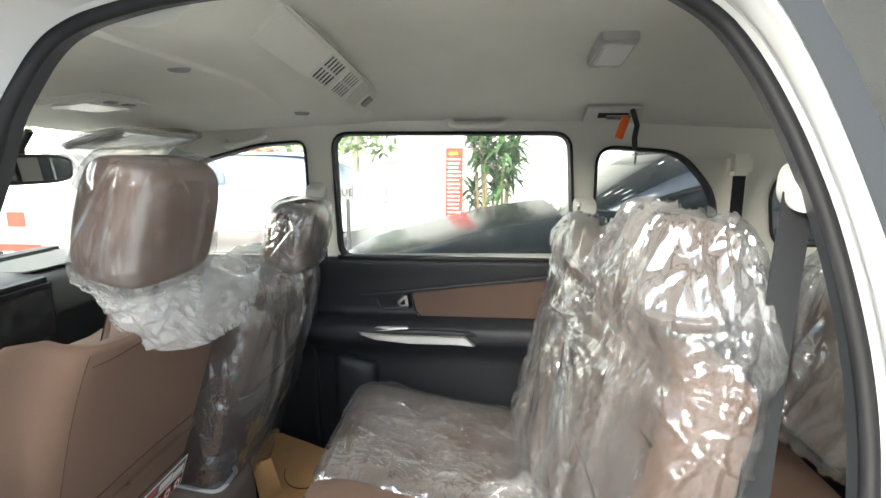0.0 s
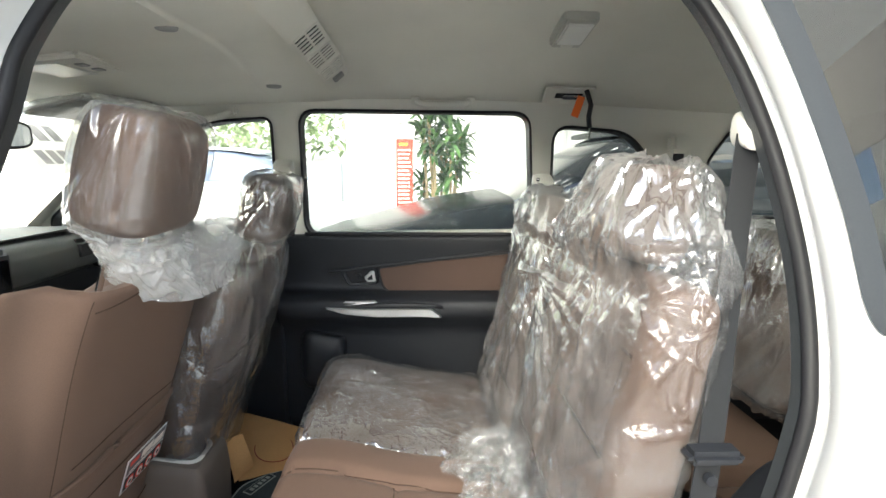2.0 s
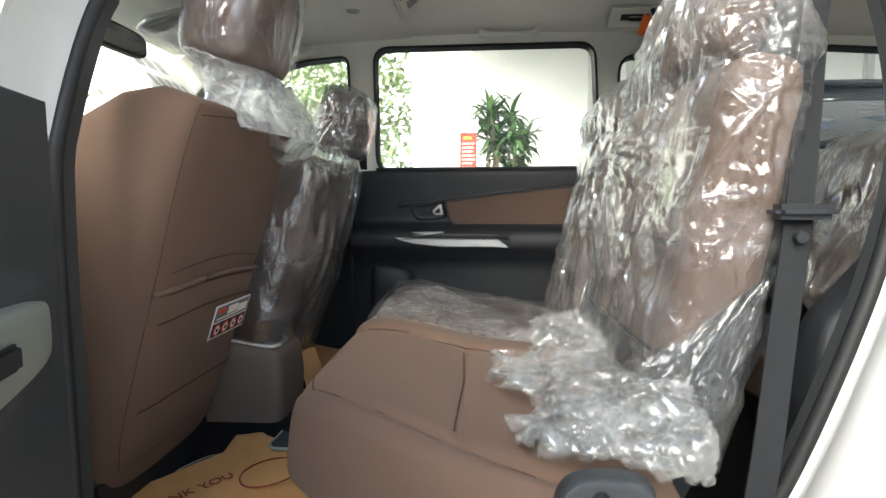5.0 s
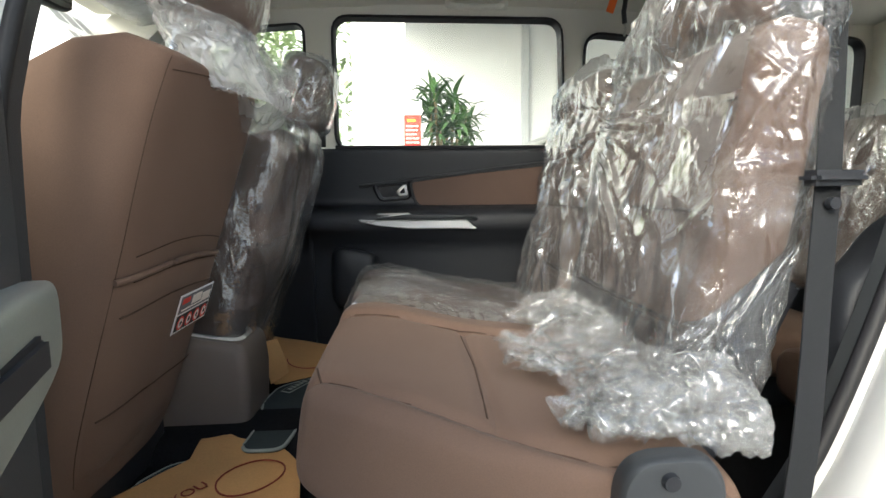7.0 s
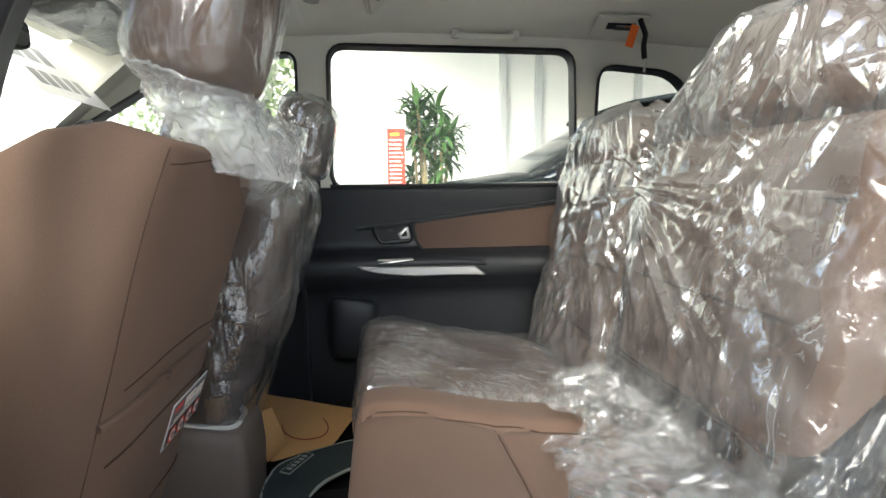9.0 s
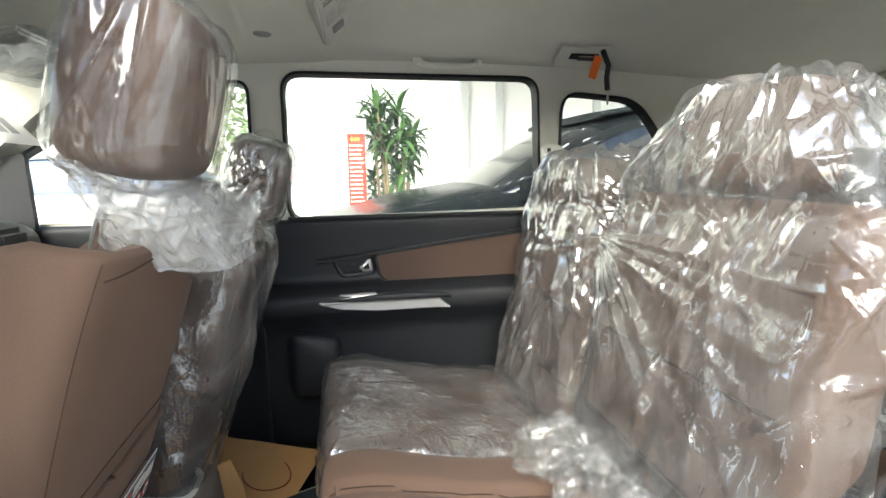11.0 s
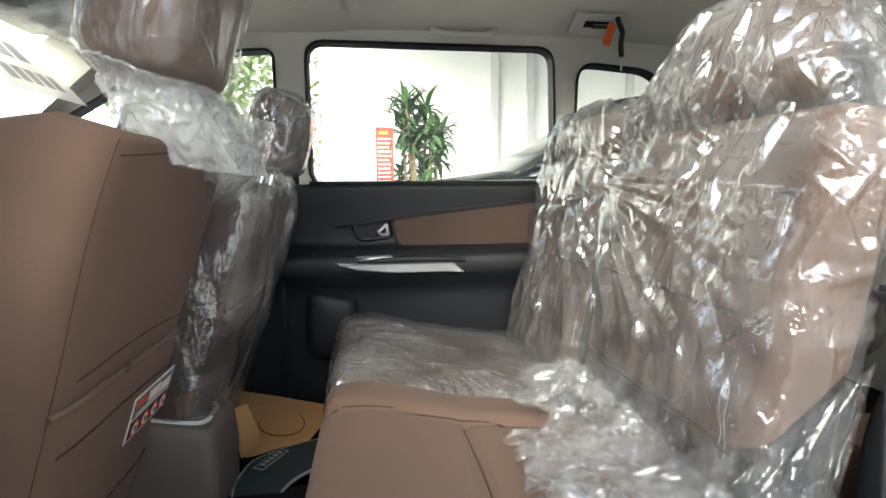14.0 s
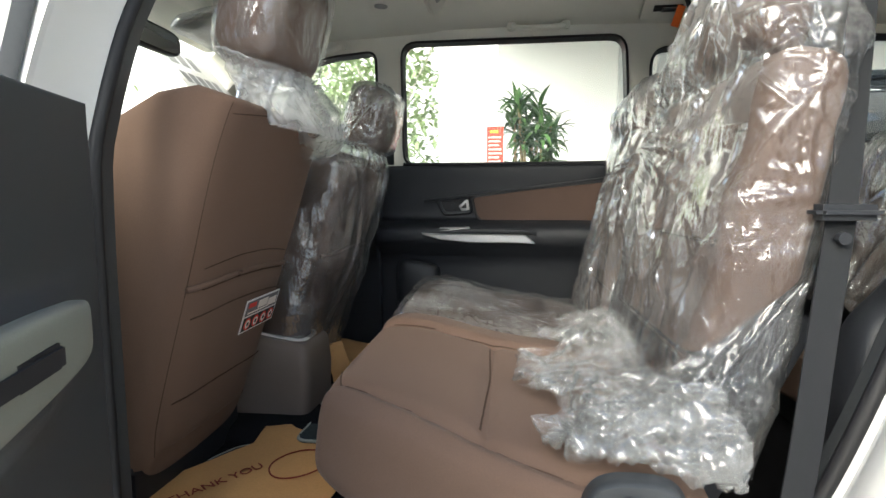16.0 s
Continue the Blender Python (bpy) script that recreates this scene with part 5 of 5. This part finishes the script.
grab(0.015, 0.195, 1.655, 1.502)
grab(-0.73, -0.58, 1.665, 1.435, 0.028)
grab(0.0, 0.13, 0.668, 1.628)
for x, y in ((-0.387, 1.46), (-0.458, 0.987)):
    h = solid("coat_hook", loft([(x, y, liner_z(x, y) + 0.004, 0.022, 0.012), (x, y, liner_z(x, y) - 0.004, 0.020, 0.010), (x, y, liner_z(x, y) - 0.007, 0.012, 0.006)], (1, 0.4, 0), (-0.4, 1, 0), 2.5, 20, 2), PLUG, "small grey plug in the headliner", "plug")

# belts and their anchors


def belt(points, wd, nrm, name="seat_belt", w=0.037):
    b = thing(name, "dark grey webbing seat belt hanging from its anchor", "seat belt", group="seat belts")
    part("webbing", strip(spline(points, 5), wd, w, 0.003, nrm), BELT, b)
    return b


nb = belt([(0.506, 0.652, 1.36), (0.494, 0.638, 1.25), (0.473, 0.608, 1.08), (0.450, 0.575, 0.92), (0.415, 0.535, 0.76), (0.385, 0.50, 0.62), (0.36, 0.48, 0.50), (0.335, 0.47, 0.36)], (1, 0.0, -0.12), (0, 1, 0))
# near cover coloured darker than cream, as if it stood in shadow
part("anchor_ring", loft([(0.510, 0.636, 1.352, 0.019, 0.014), (0.510, 0.645, 1.358, 0.022, 0.019), (0.510, 0.66, 1.366, 0.020, 0.023), (0.510, 0.68, 1.37, 0.016, 0.026)], (1, 0, 0), (0, 0, 1), 2.6, 24, 4), CREAM_SHADED, nb, "cream anchor cover")
part("belt_guide", box(0.405, 0.485, 0.542, 0.580, 0.905, 0.926, 0.008), BLACK, nb, "black plastic belt stop")
part("button", loft([(0.441, 0.548, 0.882, 0.008, 0.008), (0.441, 0.558, 0.882, 0.008, 0.008)], (1, 0, 0), (0, 0, 1), 2, 12, 1), BLACK, nb)
fb = belt([(0.905, 1.655, 1.37), (0.91, 1.665, 1.25), (0.92, 1.68, 1.10), (0.93, 1.70, 0.9)], (1, 0, 0), (0, 1, 0))
part("anchor_ring", box(0.875, 0.94, 1.64, 1.69, 1.345, 1.41, 0.012), CREAM, fb, "cream anchor cover")
pb = belt([(-0.425, 1.69, 1.28), (-0.425, 1.70, 1.2), (-0.425, 1.71, 1.05)], (1, 0, 0), (0, 1, 0))
part("anchor_ring", loft([(-0.43, 1.665, 1.275, 0.028, 0.016), (-0.43, 1.68, 1.28, 0.034, 0.024), (-0.43, 1.70, 1.285, 0.034, 0.03)], (1, 0, 0), (0, 0, 1), 3.5, 24, 3), CREAM, pb, "cream anchor cover")
cb = belt([(0.452, 1.69, 1.22), (0.45, 1.70, 1.15), (0.45, 1.71, 1.06)], (1, 0, 0), (0, 1, 0))
part("anchor_ring", loft([(0.452, 1.665, 1.235, 0.03, 0.014), (0.452, 1.68, 1.24, 0.036, 0.022), (0.452, 1.70, 1.245, 0.036, 0.028)], (1, 0, 0), (0, 0, 1), 3.5, 24, 3), CREAM, cb, "cream anchor cover")
part("tongue", box(0.425, 0.437, 1.665, 1.672, 1.16, 1.26, 0.002), CHROME, cb)

# striker on the jamb
st = thing("door_striker", "steel door striker bolted to the white jamb", "door striker")
part("plate", box(0.490, 0.53, 0.403, 0.407, 0.83, 0.91, 0.002), SILVER, st)
part("loop", tube([(0.505, 0.405, 0.855), (0.497, 0.385, 0.855), (0.497, 0.383, 0.885), (0.505, 0.405, 0.885)], 0.005, 8), CHROME, st)
for z in (0.84, 0.90):
    part("screw", loft([(0.512, 0.403, z, 0.008, 0.008), (0.512, 0.398, z, 0.006, 0.006)], (1, 0, 0), (0, 0, 1), 2, 12, 1), CHROME, st)

# ---------------------------------------------------------------- floor mats and paper


def paper(name, outline, z, lift, label, seed):
    bm = bmesh.new()
    vs = [bm.verts.new((x, y, 0)) for x, y in outline]
    f = bm.faces.new(vs)
    bmesh.ops.triangulate(bm, faces=[f])
    bmesh.ops.subdivide_edges(bm, edges=bm.edges[:], cuts=10, use_grid_fill=True)
    for w in bm.verts:
        w.co.z = z + lift(w.co.x, w.co.y) + 0.006 * noise.noise(Vector((w.co.x * 9, w.co.y * 9, seed)))
    ret = bmesh.ops.extrude_face_region(bm, geom=bm.faces[:])
    for g in ret["geom"]:
        if isinstance(g, bmesh.types.BMVert):
            g.co.z += 0.0006
    return solid(name, bm, KRAFT, label, "paper mat")


near_lift = lambda x, y: max(0.0, 0.010 - abs(x + 0.55) * 0.05) + max(0, y - 0.95) * 0.05
far_lift = lambda x, y: max(0.0, (y - 1.35)) * 0.12
PN = paper("paper_floor_mat", [(-0.614, 1.122), (-0.43, 1.022), (-0.362, 0.94), (-0.335, 0.80), (-0.36, 0.66), (-0.60, 0.62), (-0.758, 0.72), (-0.745, 0.795), (-0.655, 0.888), (-0.598, 0.965)], 0.330, near_lift, "brown kraft paper floor mat printed with thanks and an outline", 1.0)
PF = paper("paper_floor_mat", [(-0.64, 1.70), (-0.60, 1.70), (-0.296, 1.578), (-0.367, 1.412), (-0.52, 1.36), (-0.62, 1.50)], 0.350, far_lift, "brown kraft paper floor mat with a printed outline", 2.0)
# one side of the far mat is folded up and leans on the console
corners = [np.array(q) for q in ((-0.580, 1.406, 0.456), (-0.529, 1.436, 0.462), (-0.526, 1.340, 0.356), (-0.495, 1.425, 0.358))]
flap = np.array([[(corners[0] * (1 - u) + corners[1] * u) * (1 - v) + (corners[2] * (1 - u) + corners[3] * u) * v + np.array((0.010, -0.012, -0.006)) * math.sin(v * math.pi) for u in np.linspace(0, 1, 7)] for v in np.linspace(0, 1, 11)])
grid_part("folded_flap", flap, KRAFT, PF, "", False)
lettering("lettering", "THANK YOU", 0.034, Matrix.Translation((-0.582, 0.778, 0.3465)) @ Matrix.Rotation(radians(52), 4, "Z"), INK, PN)


def outline_print(cx, cy, a, b, turn, z, parent):
    pts = []
    for k in range(40):
        t = 2 * math.pi * k / 40
        r = 1 - 0.22 * math.sin(t) ** 2 + 0.12 * math.cos(t)
        x, y = a * r * math.cos(t), b * r * math.sin(t)
        pts.append((cx + x * math.cos(turn) - y * math.sin(turn), cy + x * math.sin(turn) + y * math.cos(turn), z))
    part("printed_outline", tube(pts, 0.0018, 6, True), INK, parent, "thin printed outline")


outline_print(-0.452, 0.885, 0.055, 0.085, radians(-40), 0.3425, PN)
outline_print(-0.46, 1.50, 0.06, 0.11, radians(25), 0.372, PF)
EDGING = mat("pale_edging", (0.28, 0.30, 0.26), 0.9)


def carpet_mat(outline, z, badge=None):
    m = thing("carpet_mat", "dark grey carpet floor mat with a stitched pale edge", "floor mat", group="carpet mats")
    om = rounded(outline, 0.03)
    part("carpet", sheet(om, [], lambda x, y: (x, y, z), (0, 0, 0.010)), MATCLOTH, m)
    part("edging", tube([(x, y, z + 0.007) for x, y in om], 0.0042, 8, True), EDGING, m)
    if badge:
        B = Matrix.Translation((*badge[:2], z + 0.010)) @ Matrix.Rotation(badge[2], 4, "Z")
        plate = part("badge", box(-0.052, 0.052, -0.016, 0.016, 0.0, 0.002, 0.0008, turn=B), EDGING, m, "small woven badge")
        part("field", box(-0.048, 0.048, -0.0125, 0.0125, 0.002, 0.0026, 0.0, turn=B), MATCLOTH, plate)
        for k in range(5):
            part("bar", box(-0.036 + k * 0.016, -0.026 + k * 0.016, -0.007, 0.007, 0.0026, 0.0032, 0.0, turn=B), EDGING, plate)


carpet_mat([(-0.50, 0.98), (-0.495, 1.098), (-0.519, 1.243), (-0.505, 1.343), (-0.433, 1.402), (-0.32, 1.451), (-0.23, 1.46), (-0.23, 1.335), (-0.321, 1.303), (-0.381, 1.25), (-0.404, 1.198), (-0.397, 1.086), (-0.41, 0.98)], 0.337, (-0.453, 1.345, radians(62)))
carpet_mat([(-0.66, 0.80), (-0.685, 0.90), (-0.64, 0.985), (-0.56, 0.995), (-0.46, 0.90), (-0.46, 0.72), (-0.60, 0.70)], 0.312)
solid("floor_tunnel", loft([(-1.1, 1.13, 0.28, 0.13, 0.07), (0.4, 1.13, 0.28, 0.13, 0.07)], (0, 1, 0), (0, 0, 1), 3, 24, 2), CARPET, "carpeted tunnel along the car floor", "floor", "structure")

# ---------------------------------------------------------------- outside
solid("ground", box(-60, 60, -60, 60, -0.05, 0.0, 0.0), TILE, "pale tiled showroom floor", "ground", "structure", smooth=False)
R = Matrix.Translation((-0.235, 3.86, 0)) @ Matrix.Rotation(radians(38), 4, "Z")
col = thing("column", "white square column with a paler shaded side", "column", kind="structure")
part("shaft", box(-0.34, 0.0, 0.0, 0.28, 0, 4.0, 0.006, turn=Matrix.Translation((-0.155, 3.87, 0)) @ Matrix.Rotation(radians(14), 4, "Z")), WHITEWALL, col)
bn = thing("red_banner", "narrow red banner with a yellow heading and white lines", "banner")
part("board", box(-0.155, -0.03, 3.84, 3.846, 0.80, 1.46, 0.002), RED, bn)
part("top_board", box(-0.155, -0.02, 3.848, 3.854, 1.46, 1.56, 0.002), PAPER, bn)
for k in range(3):
    part("heading", box(-0.13 + k * 0.022, -0.115 + k * 0.022, 3.837, 3.8395, 1.41, 1.43, 0.0), YELLOW, bn, smooth=False)
rng = random.Random(4)
for k in range(15):
    z = 1.378 - k * 0.030
    x = -0.142
    while x < -0.06:
        w = rng.uniform(0.008, 0.022)
        part("line", box(x, x + w, 3.837, 3.8395, z - 0.006, z + 0.005, 0.0), WHITEPRINT, bn, smooth=False)
        x += w + 0.005


def leaf_bm(bm, base, d, length, width, droop):
    side = d.cross(Vector((0, 0, 1)))
    side = side.normalized() if side.length > 0.01 else Vector((1, 0, 0))
    prev = None
    p, v = base.copy(), d.copy()
    for k in range(5):
        w = width * (0.25, 0.9, 1.0, 0.6, 0.02)[k]
        cur = (bm.verts.new(p + side * w), bm.verts.new(p - Vector((0, 0, w * 0.35))), bm.verts.new(p - side * w))
        if prev:
            bm.faces.new((prev[0], prev[1], cur[1], cur[0]))
            bm.faces.new((prev[1], prev[2], cur[2], cur[1]))
        prev = cur
        p = p + v * length / 4
        v = (v + Vector((0, 0, -droop))).normalized()


def cane_plant(at, height, seed, heads, spread, size):
    r = random.Random(seed)
    p = thing("potted_plant", "tall indoor plant with bare canes and long green leaves", "plant")
    part("pot", loft([(*at[:2], 0.0, 0.14, 0.14), (*at[:2], 0.30, 0.18, 0.18), (*at[:2], 0.34, 0.185, 0.185)], (1, 0, 0), (0, 1, 0), 2, 24, 3), GREYWALL, p)
    for k in range(heads):
        a = r.uniform(0, 6.28)
        top = Vector((at[0] + spread * math.cos(a) * r.uniform(0.2, 1), at[1] + spread * 0.6 * math.sin(a), height * r.uniform(0.60, 1.0)))
        foot = Vector((at[0] + 0.06 * math.cos(a), at[1] + 0.06 * math.sin(a), 0.28))
        mid = foot.lerp(top, 0.5) + Vector((r.uniform(-0.03, 0.03), 0, 0))
        part("cane", tube([Vector(q) for q in spline([tuple(foot), tuple(mid), tuple(top)], 5)], 0.012, 8), STEM, p)
        bm = bmesh.new()
        for i in range(34):
            e = r.uniform(-0.3, 1.2)
            b = r.uniform(0, 6.28)
            d = Vector((math.cos(b) * math.cos(e), math.sin(b) * math.cos(e), math.sin(e)))
            leaf_bm(bm, top - Vector((0, 0, r.uniform(0, 0.16))), d, size * r.uniform(0.7, 1.2), size * 0.085, r.uniform(0.2, 0.5))
        part("crown", bm, LEAF, p)
    return p


cane_plant((0.19, 4.2), 1.83, 3, 11, 0.22, 0.24)

# far wall with pilasters
solid("backdrop", box(-30, 30, 16, 16.3, 0, 12, 0.0), WHITEWALL, "white building across the street", "wall", "structure", smooth=False)
solid("wall_showroom", box(-0.15, 14, 7.2, 7.4, 0, 6, 0.0), WHITEWALL, "plain white showroom wall", "wall", "structure", smooth=False)
for x in (1.45, 1.95, 3.4, 5.0):
    solid("trim", box(x, x + 0.10, 7.12, 7.2, 0, 6, 0.01), GREYWALL, "pale grey upright joint cover on the wall", "trim", "structure")

# showroom ceiling beyond the car, with rows of small round lamps
solid("ceiling_showroom", box(-0.9, 14, 2.05, 7.2, 3.3, 3.45, 0.0), mat("grey_ceiling_board", (0.22, 0.22, 0.22), 0.8, blotch=0.05), "plain grey showroom ceiling", "ceiling", "structure", smooth=False)
lamp_one = None
for i in range(7):
    for j in range(4):
        m = Matrix.Translation((-0.4 + 0.8 * i, 2.5 + 1.1 * j, 3.3))
        if lamp_one is None:
            lamp_one = thing("downlight", "small round ceiling downlight, lit", "lamp", group="showroom downlights")
            part("rim", loft([(0, 0, 0.0, 0.07, 0.07), (0, 0, -0.012, 0.066, 0.066)], (1, 0, 0), (0, 1, 0), 2, 20, 1), SILVER, lamp_one)
            part("lens", loft([(0, 0, -0.0122, 0.055, 0.055), (0, 0, -0.016, 0.05, 0.05)], (1, 0, 0), (0, 1, 0), 2, 20, 1), glow("lamp_glow", (1.0, 0.97, 0.9), 6.0), lamp_one)
            lamp_one.matrix_basis = m
        else:
            copy_thing(lamp_one, m)

# grey frontage across the forecourt
fr_wall = thing("building_front", "plain grey shop front across the forecourt", "building", kind="structure")
part("wall", sheet([(-14, 0), (14, 0), (14, 4.5), (-14, 4.5)], [[(x, 0.4), (x + 2.6, 0.4), (x + 2.6, 2.8), (x, 2.8)] for x in (-12, -8, -4, 0.5, 4.5, 8.5)], lambda x, z: (x, -13.0, z), (0, -0.3, 0)), GREYWALL, fr_wall, smooth=False)
for x in (-12, -8, -4, 0.5, 4.5, 8.5):
    part("pane", box(x, x + 2.6, -13.2, -13.18, 0.4, 2.8, 0.0), CHARCOAL, fr_wall, smooth=False)

# unseen building side, added to limit light reaching the front seat's rear panel
side = thing("unseen_side_building", "unseen plain grey building side with dark windows, added to hold back light", "building", kind="structure")
part("wall", sheet([(-13, 0), (1.8, 0), (1.8, 13), (-13, 13)], [[(y, z), (y + 1.6, z), (y + 1.6, z + 1.5), (y, z + 1.5)] for y in (-11.5, -8.5, -5.5, -2.5) for z in (1.2, 4.4)], lambda y, z: (8.0, y, z), (0.3, 0, 0)), GREYWALL, side, smooth=False)
for y in (-11.5, -8.5, -5.5, -2.5):
    for z in (1.2, 4.4):
        part("pane", box(6.18, 6.2, y, y + 1.6, z, z + 1.5, 0.0), CHARCOAL, side, smooth=False)
sedan = thing("parked_sedan", "white saloon car with blue tinted windows parked on the forecourt", "car")
part("body", loft([(-6.0, 8.2, 0.55, 0.60, 0.20), (-5.85, 8.2, 0.58, 0.74, 0.32), (-5.2, 8.2, 0.60, 0.82, 0.36), (-3.8, 8.2, 0.60, 0.84, 0.37), (-2.4, 8.2, 0.60, 0.82, 0.36), (-1.75, 8.2, 0.60, 0.76, 0.33), (-1.62, 8.2, 0.58, 0.66, 0.22)], (0, 1, 0), (0, 0, 1), 5, 40, 5), WHITEWALL, sedan)
part("cabin", loft([(-5.0, 8.2, 0.95, 0.70, 0.03), (-4.5, 8.2, 1.10, 0.68, 0.20), (-4.0, 8.2, 1.17, 0.66, 0.26), (-2.9, 8.2, 1.16, 0.66, 0.26), (-2.2, 8.2, 1.08, 0.68, 0.18), (-1.85, 8.2, 0.95, 0.70, 0.03)], (0, 1, 0), (0, 0, 1), 4, 40, 5), BLUEGLASS, sedan, "blue tinted windows")
part("roof", loft([(-4.2, 8.2, 1.40, 0.56, 0.02), (-3.9, 8.2, 1.43, 0.60, 0.025), (-2.8, 8.2, 1.42, 0.60, 0.025), (-2.4, 8.2, 1.37, 0.55, 0.02)], (0, 1, 0), (0, 0, 1), 4, 32, 4), WHITEWALL, sedan)
for x in (-5.1, -2.5):
    for y in (7.5, 8.9):
        part("wheel", loft([(x, y - 0.1, 0.31, 0.27, 0.27), (x, y - 0.08, 0.31, 0.31, 0.31), (x, y + 0.08, 0.31, 0.31, 0.31), (x, y + 0.1, 0.31, 0.27, 0.27)], (1, 0, 0), (0, 0, 1), 2, 28, 2), RUBBER, sedan)
shops = thing("shop_row", "row of low shop fronts with red boards across the street", "shop", kind="structure")
for k, x in enumerate((-11.5, -9.6, -7.7, -5.8, -3.9)):
    part("shutter", box(x, x + 1.5, 15.86, 15.94, 0.0, 1.15 + 0.1 * (k % 2), 0.01), GREYWALL, shops)
    part("sign_board", box(x + 0.1, x + 1.3, 15.74, 15.86, 1.30, 1.62, 0.01), (WHITEWALL, RED, RED, GREYWALL, WHITEWALL)[k], shops)
    part("doorway", box(x + 0.55, x + 1.0, 15.82, 15.86, 0.0, 0.95, 0.01), CHARCOAL if k % 2 else GREYWALL, shops)

# signs out on the forecourt
sg = thing("sign_board", "grey sign board with black letters on a post", "sign")
part("board", box(-1.40, -0.95, 4.20, 4.22, 1.045, 1.165, 0.004), mat("grey_sign_board", (0.20, 0.21, 0.21), 0.7, spec=0.2), sg)
part("post", box(-1.02, -0.99, 4.22, 4.25, 0.0, 1.1, 0.004), GREY, sg)
for word, x in (("CAT", -1.205), ("UE", -1.0)):
    lettering("lettering", word, 0.082, Matrix.Translation((x, 4.197, 1.10)) @ Matrix.Rotation(radians(90), 4, "X"), INK_BLACK, sg)
bb = thing("sign_board", "white board with plain red bars", "sign")
part("board", box(-5.6, -4.4, 5.0, 5.05, 0.35, 0.95, 0.01), WHITEWALL, bb)
for x in (-5.45, -5.15, -4.85):
    part("bar", box(x, x + 0.20, 4.99, 4.997, 0.66, 0.82, 0.0), RED, bb, smooth=False)
part("bar", box(-5.5, -4.5, 4.99, 4.997, 0.40, 0.48, 0.0), RED, bb, smooth=False)
part("post", box(-5.0, -4.95, 5.0, 5.05, 0.0, 0.4, 0.004), GREY, bb)

# dark car parked alongside
dc = thing("parked_car", "dark grey car parked alongside with its bonnet forward", "car")
spine = [(-0.85, 0.55, 0.62, 0.08), (-0.76, 0.58, 0.70, 0.20), (-0.5, 0.62, 0.75, 0.27), (-0.15, 0.66, 0.77, 0.325), (0.15, 0.70, 0.78, 0.365), (0.75, 0.74, 0.80, 0.40), (1.6, 0.72, 0.80, 0.40), (2.8, 0.72, 0.80, 0.40), (3.2, 0.70, 0.74, 0.34)]
part("body", loft([(x, 3.12, z, w, h) for x, z, w, h in spine], (0, 1, 0), (0, 0, 1), 4.5, 48, 6), DARKCAR, dc)
part("cabin", loft([(0.42, 3.12, 1.0, 0.60, 0.06), (0.62, 3.12, 1.04, 0.66, 0.14), (1.15, 3.12, 1.12, 0.66, 0.34), (1.5, 3.12, 1.16, 0.66, 0.36), (2.4, 3.12, 1.15, 0.65, 0.35), (3.0, 3.12, 1.08, 0.6, 0.2)], (0, 1, 0), (0, 0, 1), 4, 40, 6), CHARCOAL, dc)
part("roof", loft([(1.10, 3.12, 1.47, 0.52, 0.02), (1.5, 3.12, 1.51, 0.56, 0.025), (2.4, 3.12, 1.49, 0.56, 0.025), (2.9, 3.12, 1.38, 0.5, 0.02)], (0, 1, 0), (0, 0, 1), 4, 32, 5), DARKCAR, dc)
part("side_mirror", loft([(0.60, 2.36, 1.10, 0.05, 0.05), (0.64, 2.36, 1.10, 0.085, 0.065), (0.72, 2.36, 1.10, 0.08, 0.06)], (0, 1, 0), (0, 0, 1), 3, 24, 4), DARKCAR, dc)
for x in (-0.15, 2.3):
    for y in (2.44, 3.80):
        part("wheel", loft([(x, y - 0.1, 0.32, 0.28, 0.28), (x, y - 0.08, 0.32, 0.32, 0.32), (x, y + 0.08, 0.32, 0.32, 0.32), (x, y + 0.1, 0.32, 0.28, 0.28)], (1, 0, 0), (0, 0, 1), 2, 32, 2), RUBBER, dc)

# trees far off
def tree(at, height, seed):
    r = random.Random(seed)
    t = thing("tree", "leafy street tree with a pale trunk", "tree", group="street trees")
    fork = Vector((at[0] + 0.1, at[1], height * 0.42))
    part("trunk", tube([(at[0], at[1], 0), (at[0] + 0.05, at[1], height * 0.2), tuple(fork)], 0.06, 10), BARK, t)
    for k in range(5):
        a = k * 1.257 + r.uniform(-0.3, 0.3)
        tip = fork + Vector((math.cos(a) * height * 0.22, math.sin(a) * height * 0.22, height * r.uniform(0.25, 0.45)))
        part("limb", tube([fork, fork.lerp(tip, 0.5) + Vector((0, 0, 0.08)), tip], 0.025, 8), BARK, t)
    bm = bmesh.new()
    for i in range(2200):
        c = Vector((r.gauss(0, 0.26), r.gauss(0, 0.26), r.uniform(-0.5, 0.5))) * height * 0.62
        d = Vector((r.uniform(-1, 1), r.uniform(-1, 1), r.uniform(-0.6, 0.8))).normalized()
        leaf_bm(bm, Vector((at[0], at[1], height * 0.62)) + c, d, 0.20, 0.045, 0.2)
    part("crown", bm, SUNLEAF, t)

tree((-2.3, 9.5), 4.6, 1)
tree((-4.4, 12.5), 5.0, 5)
tree((-9.5, 8.0), 5.0, 2)
tree((-8.0, 3.5), 4.5, 3)
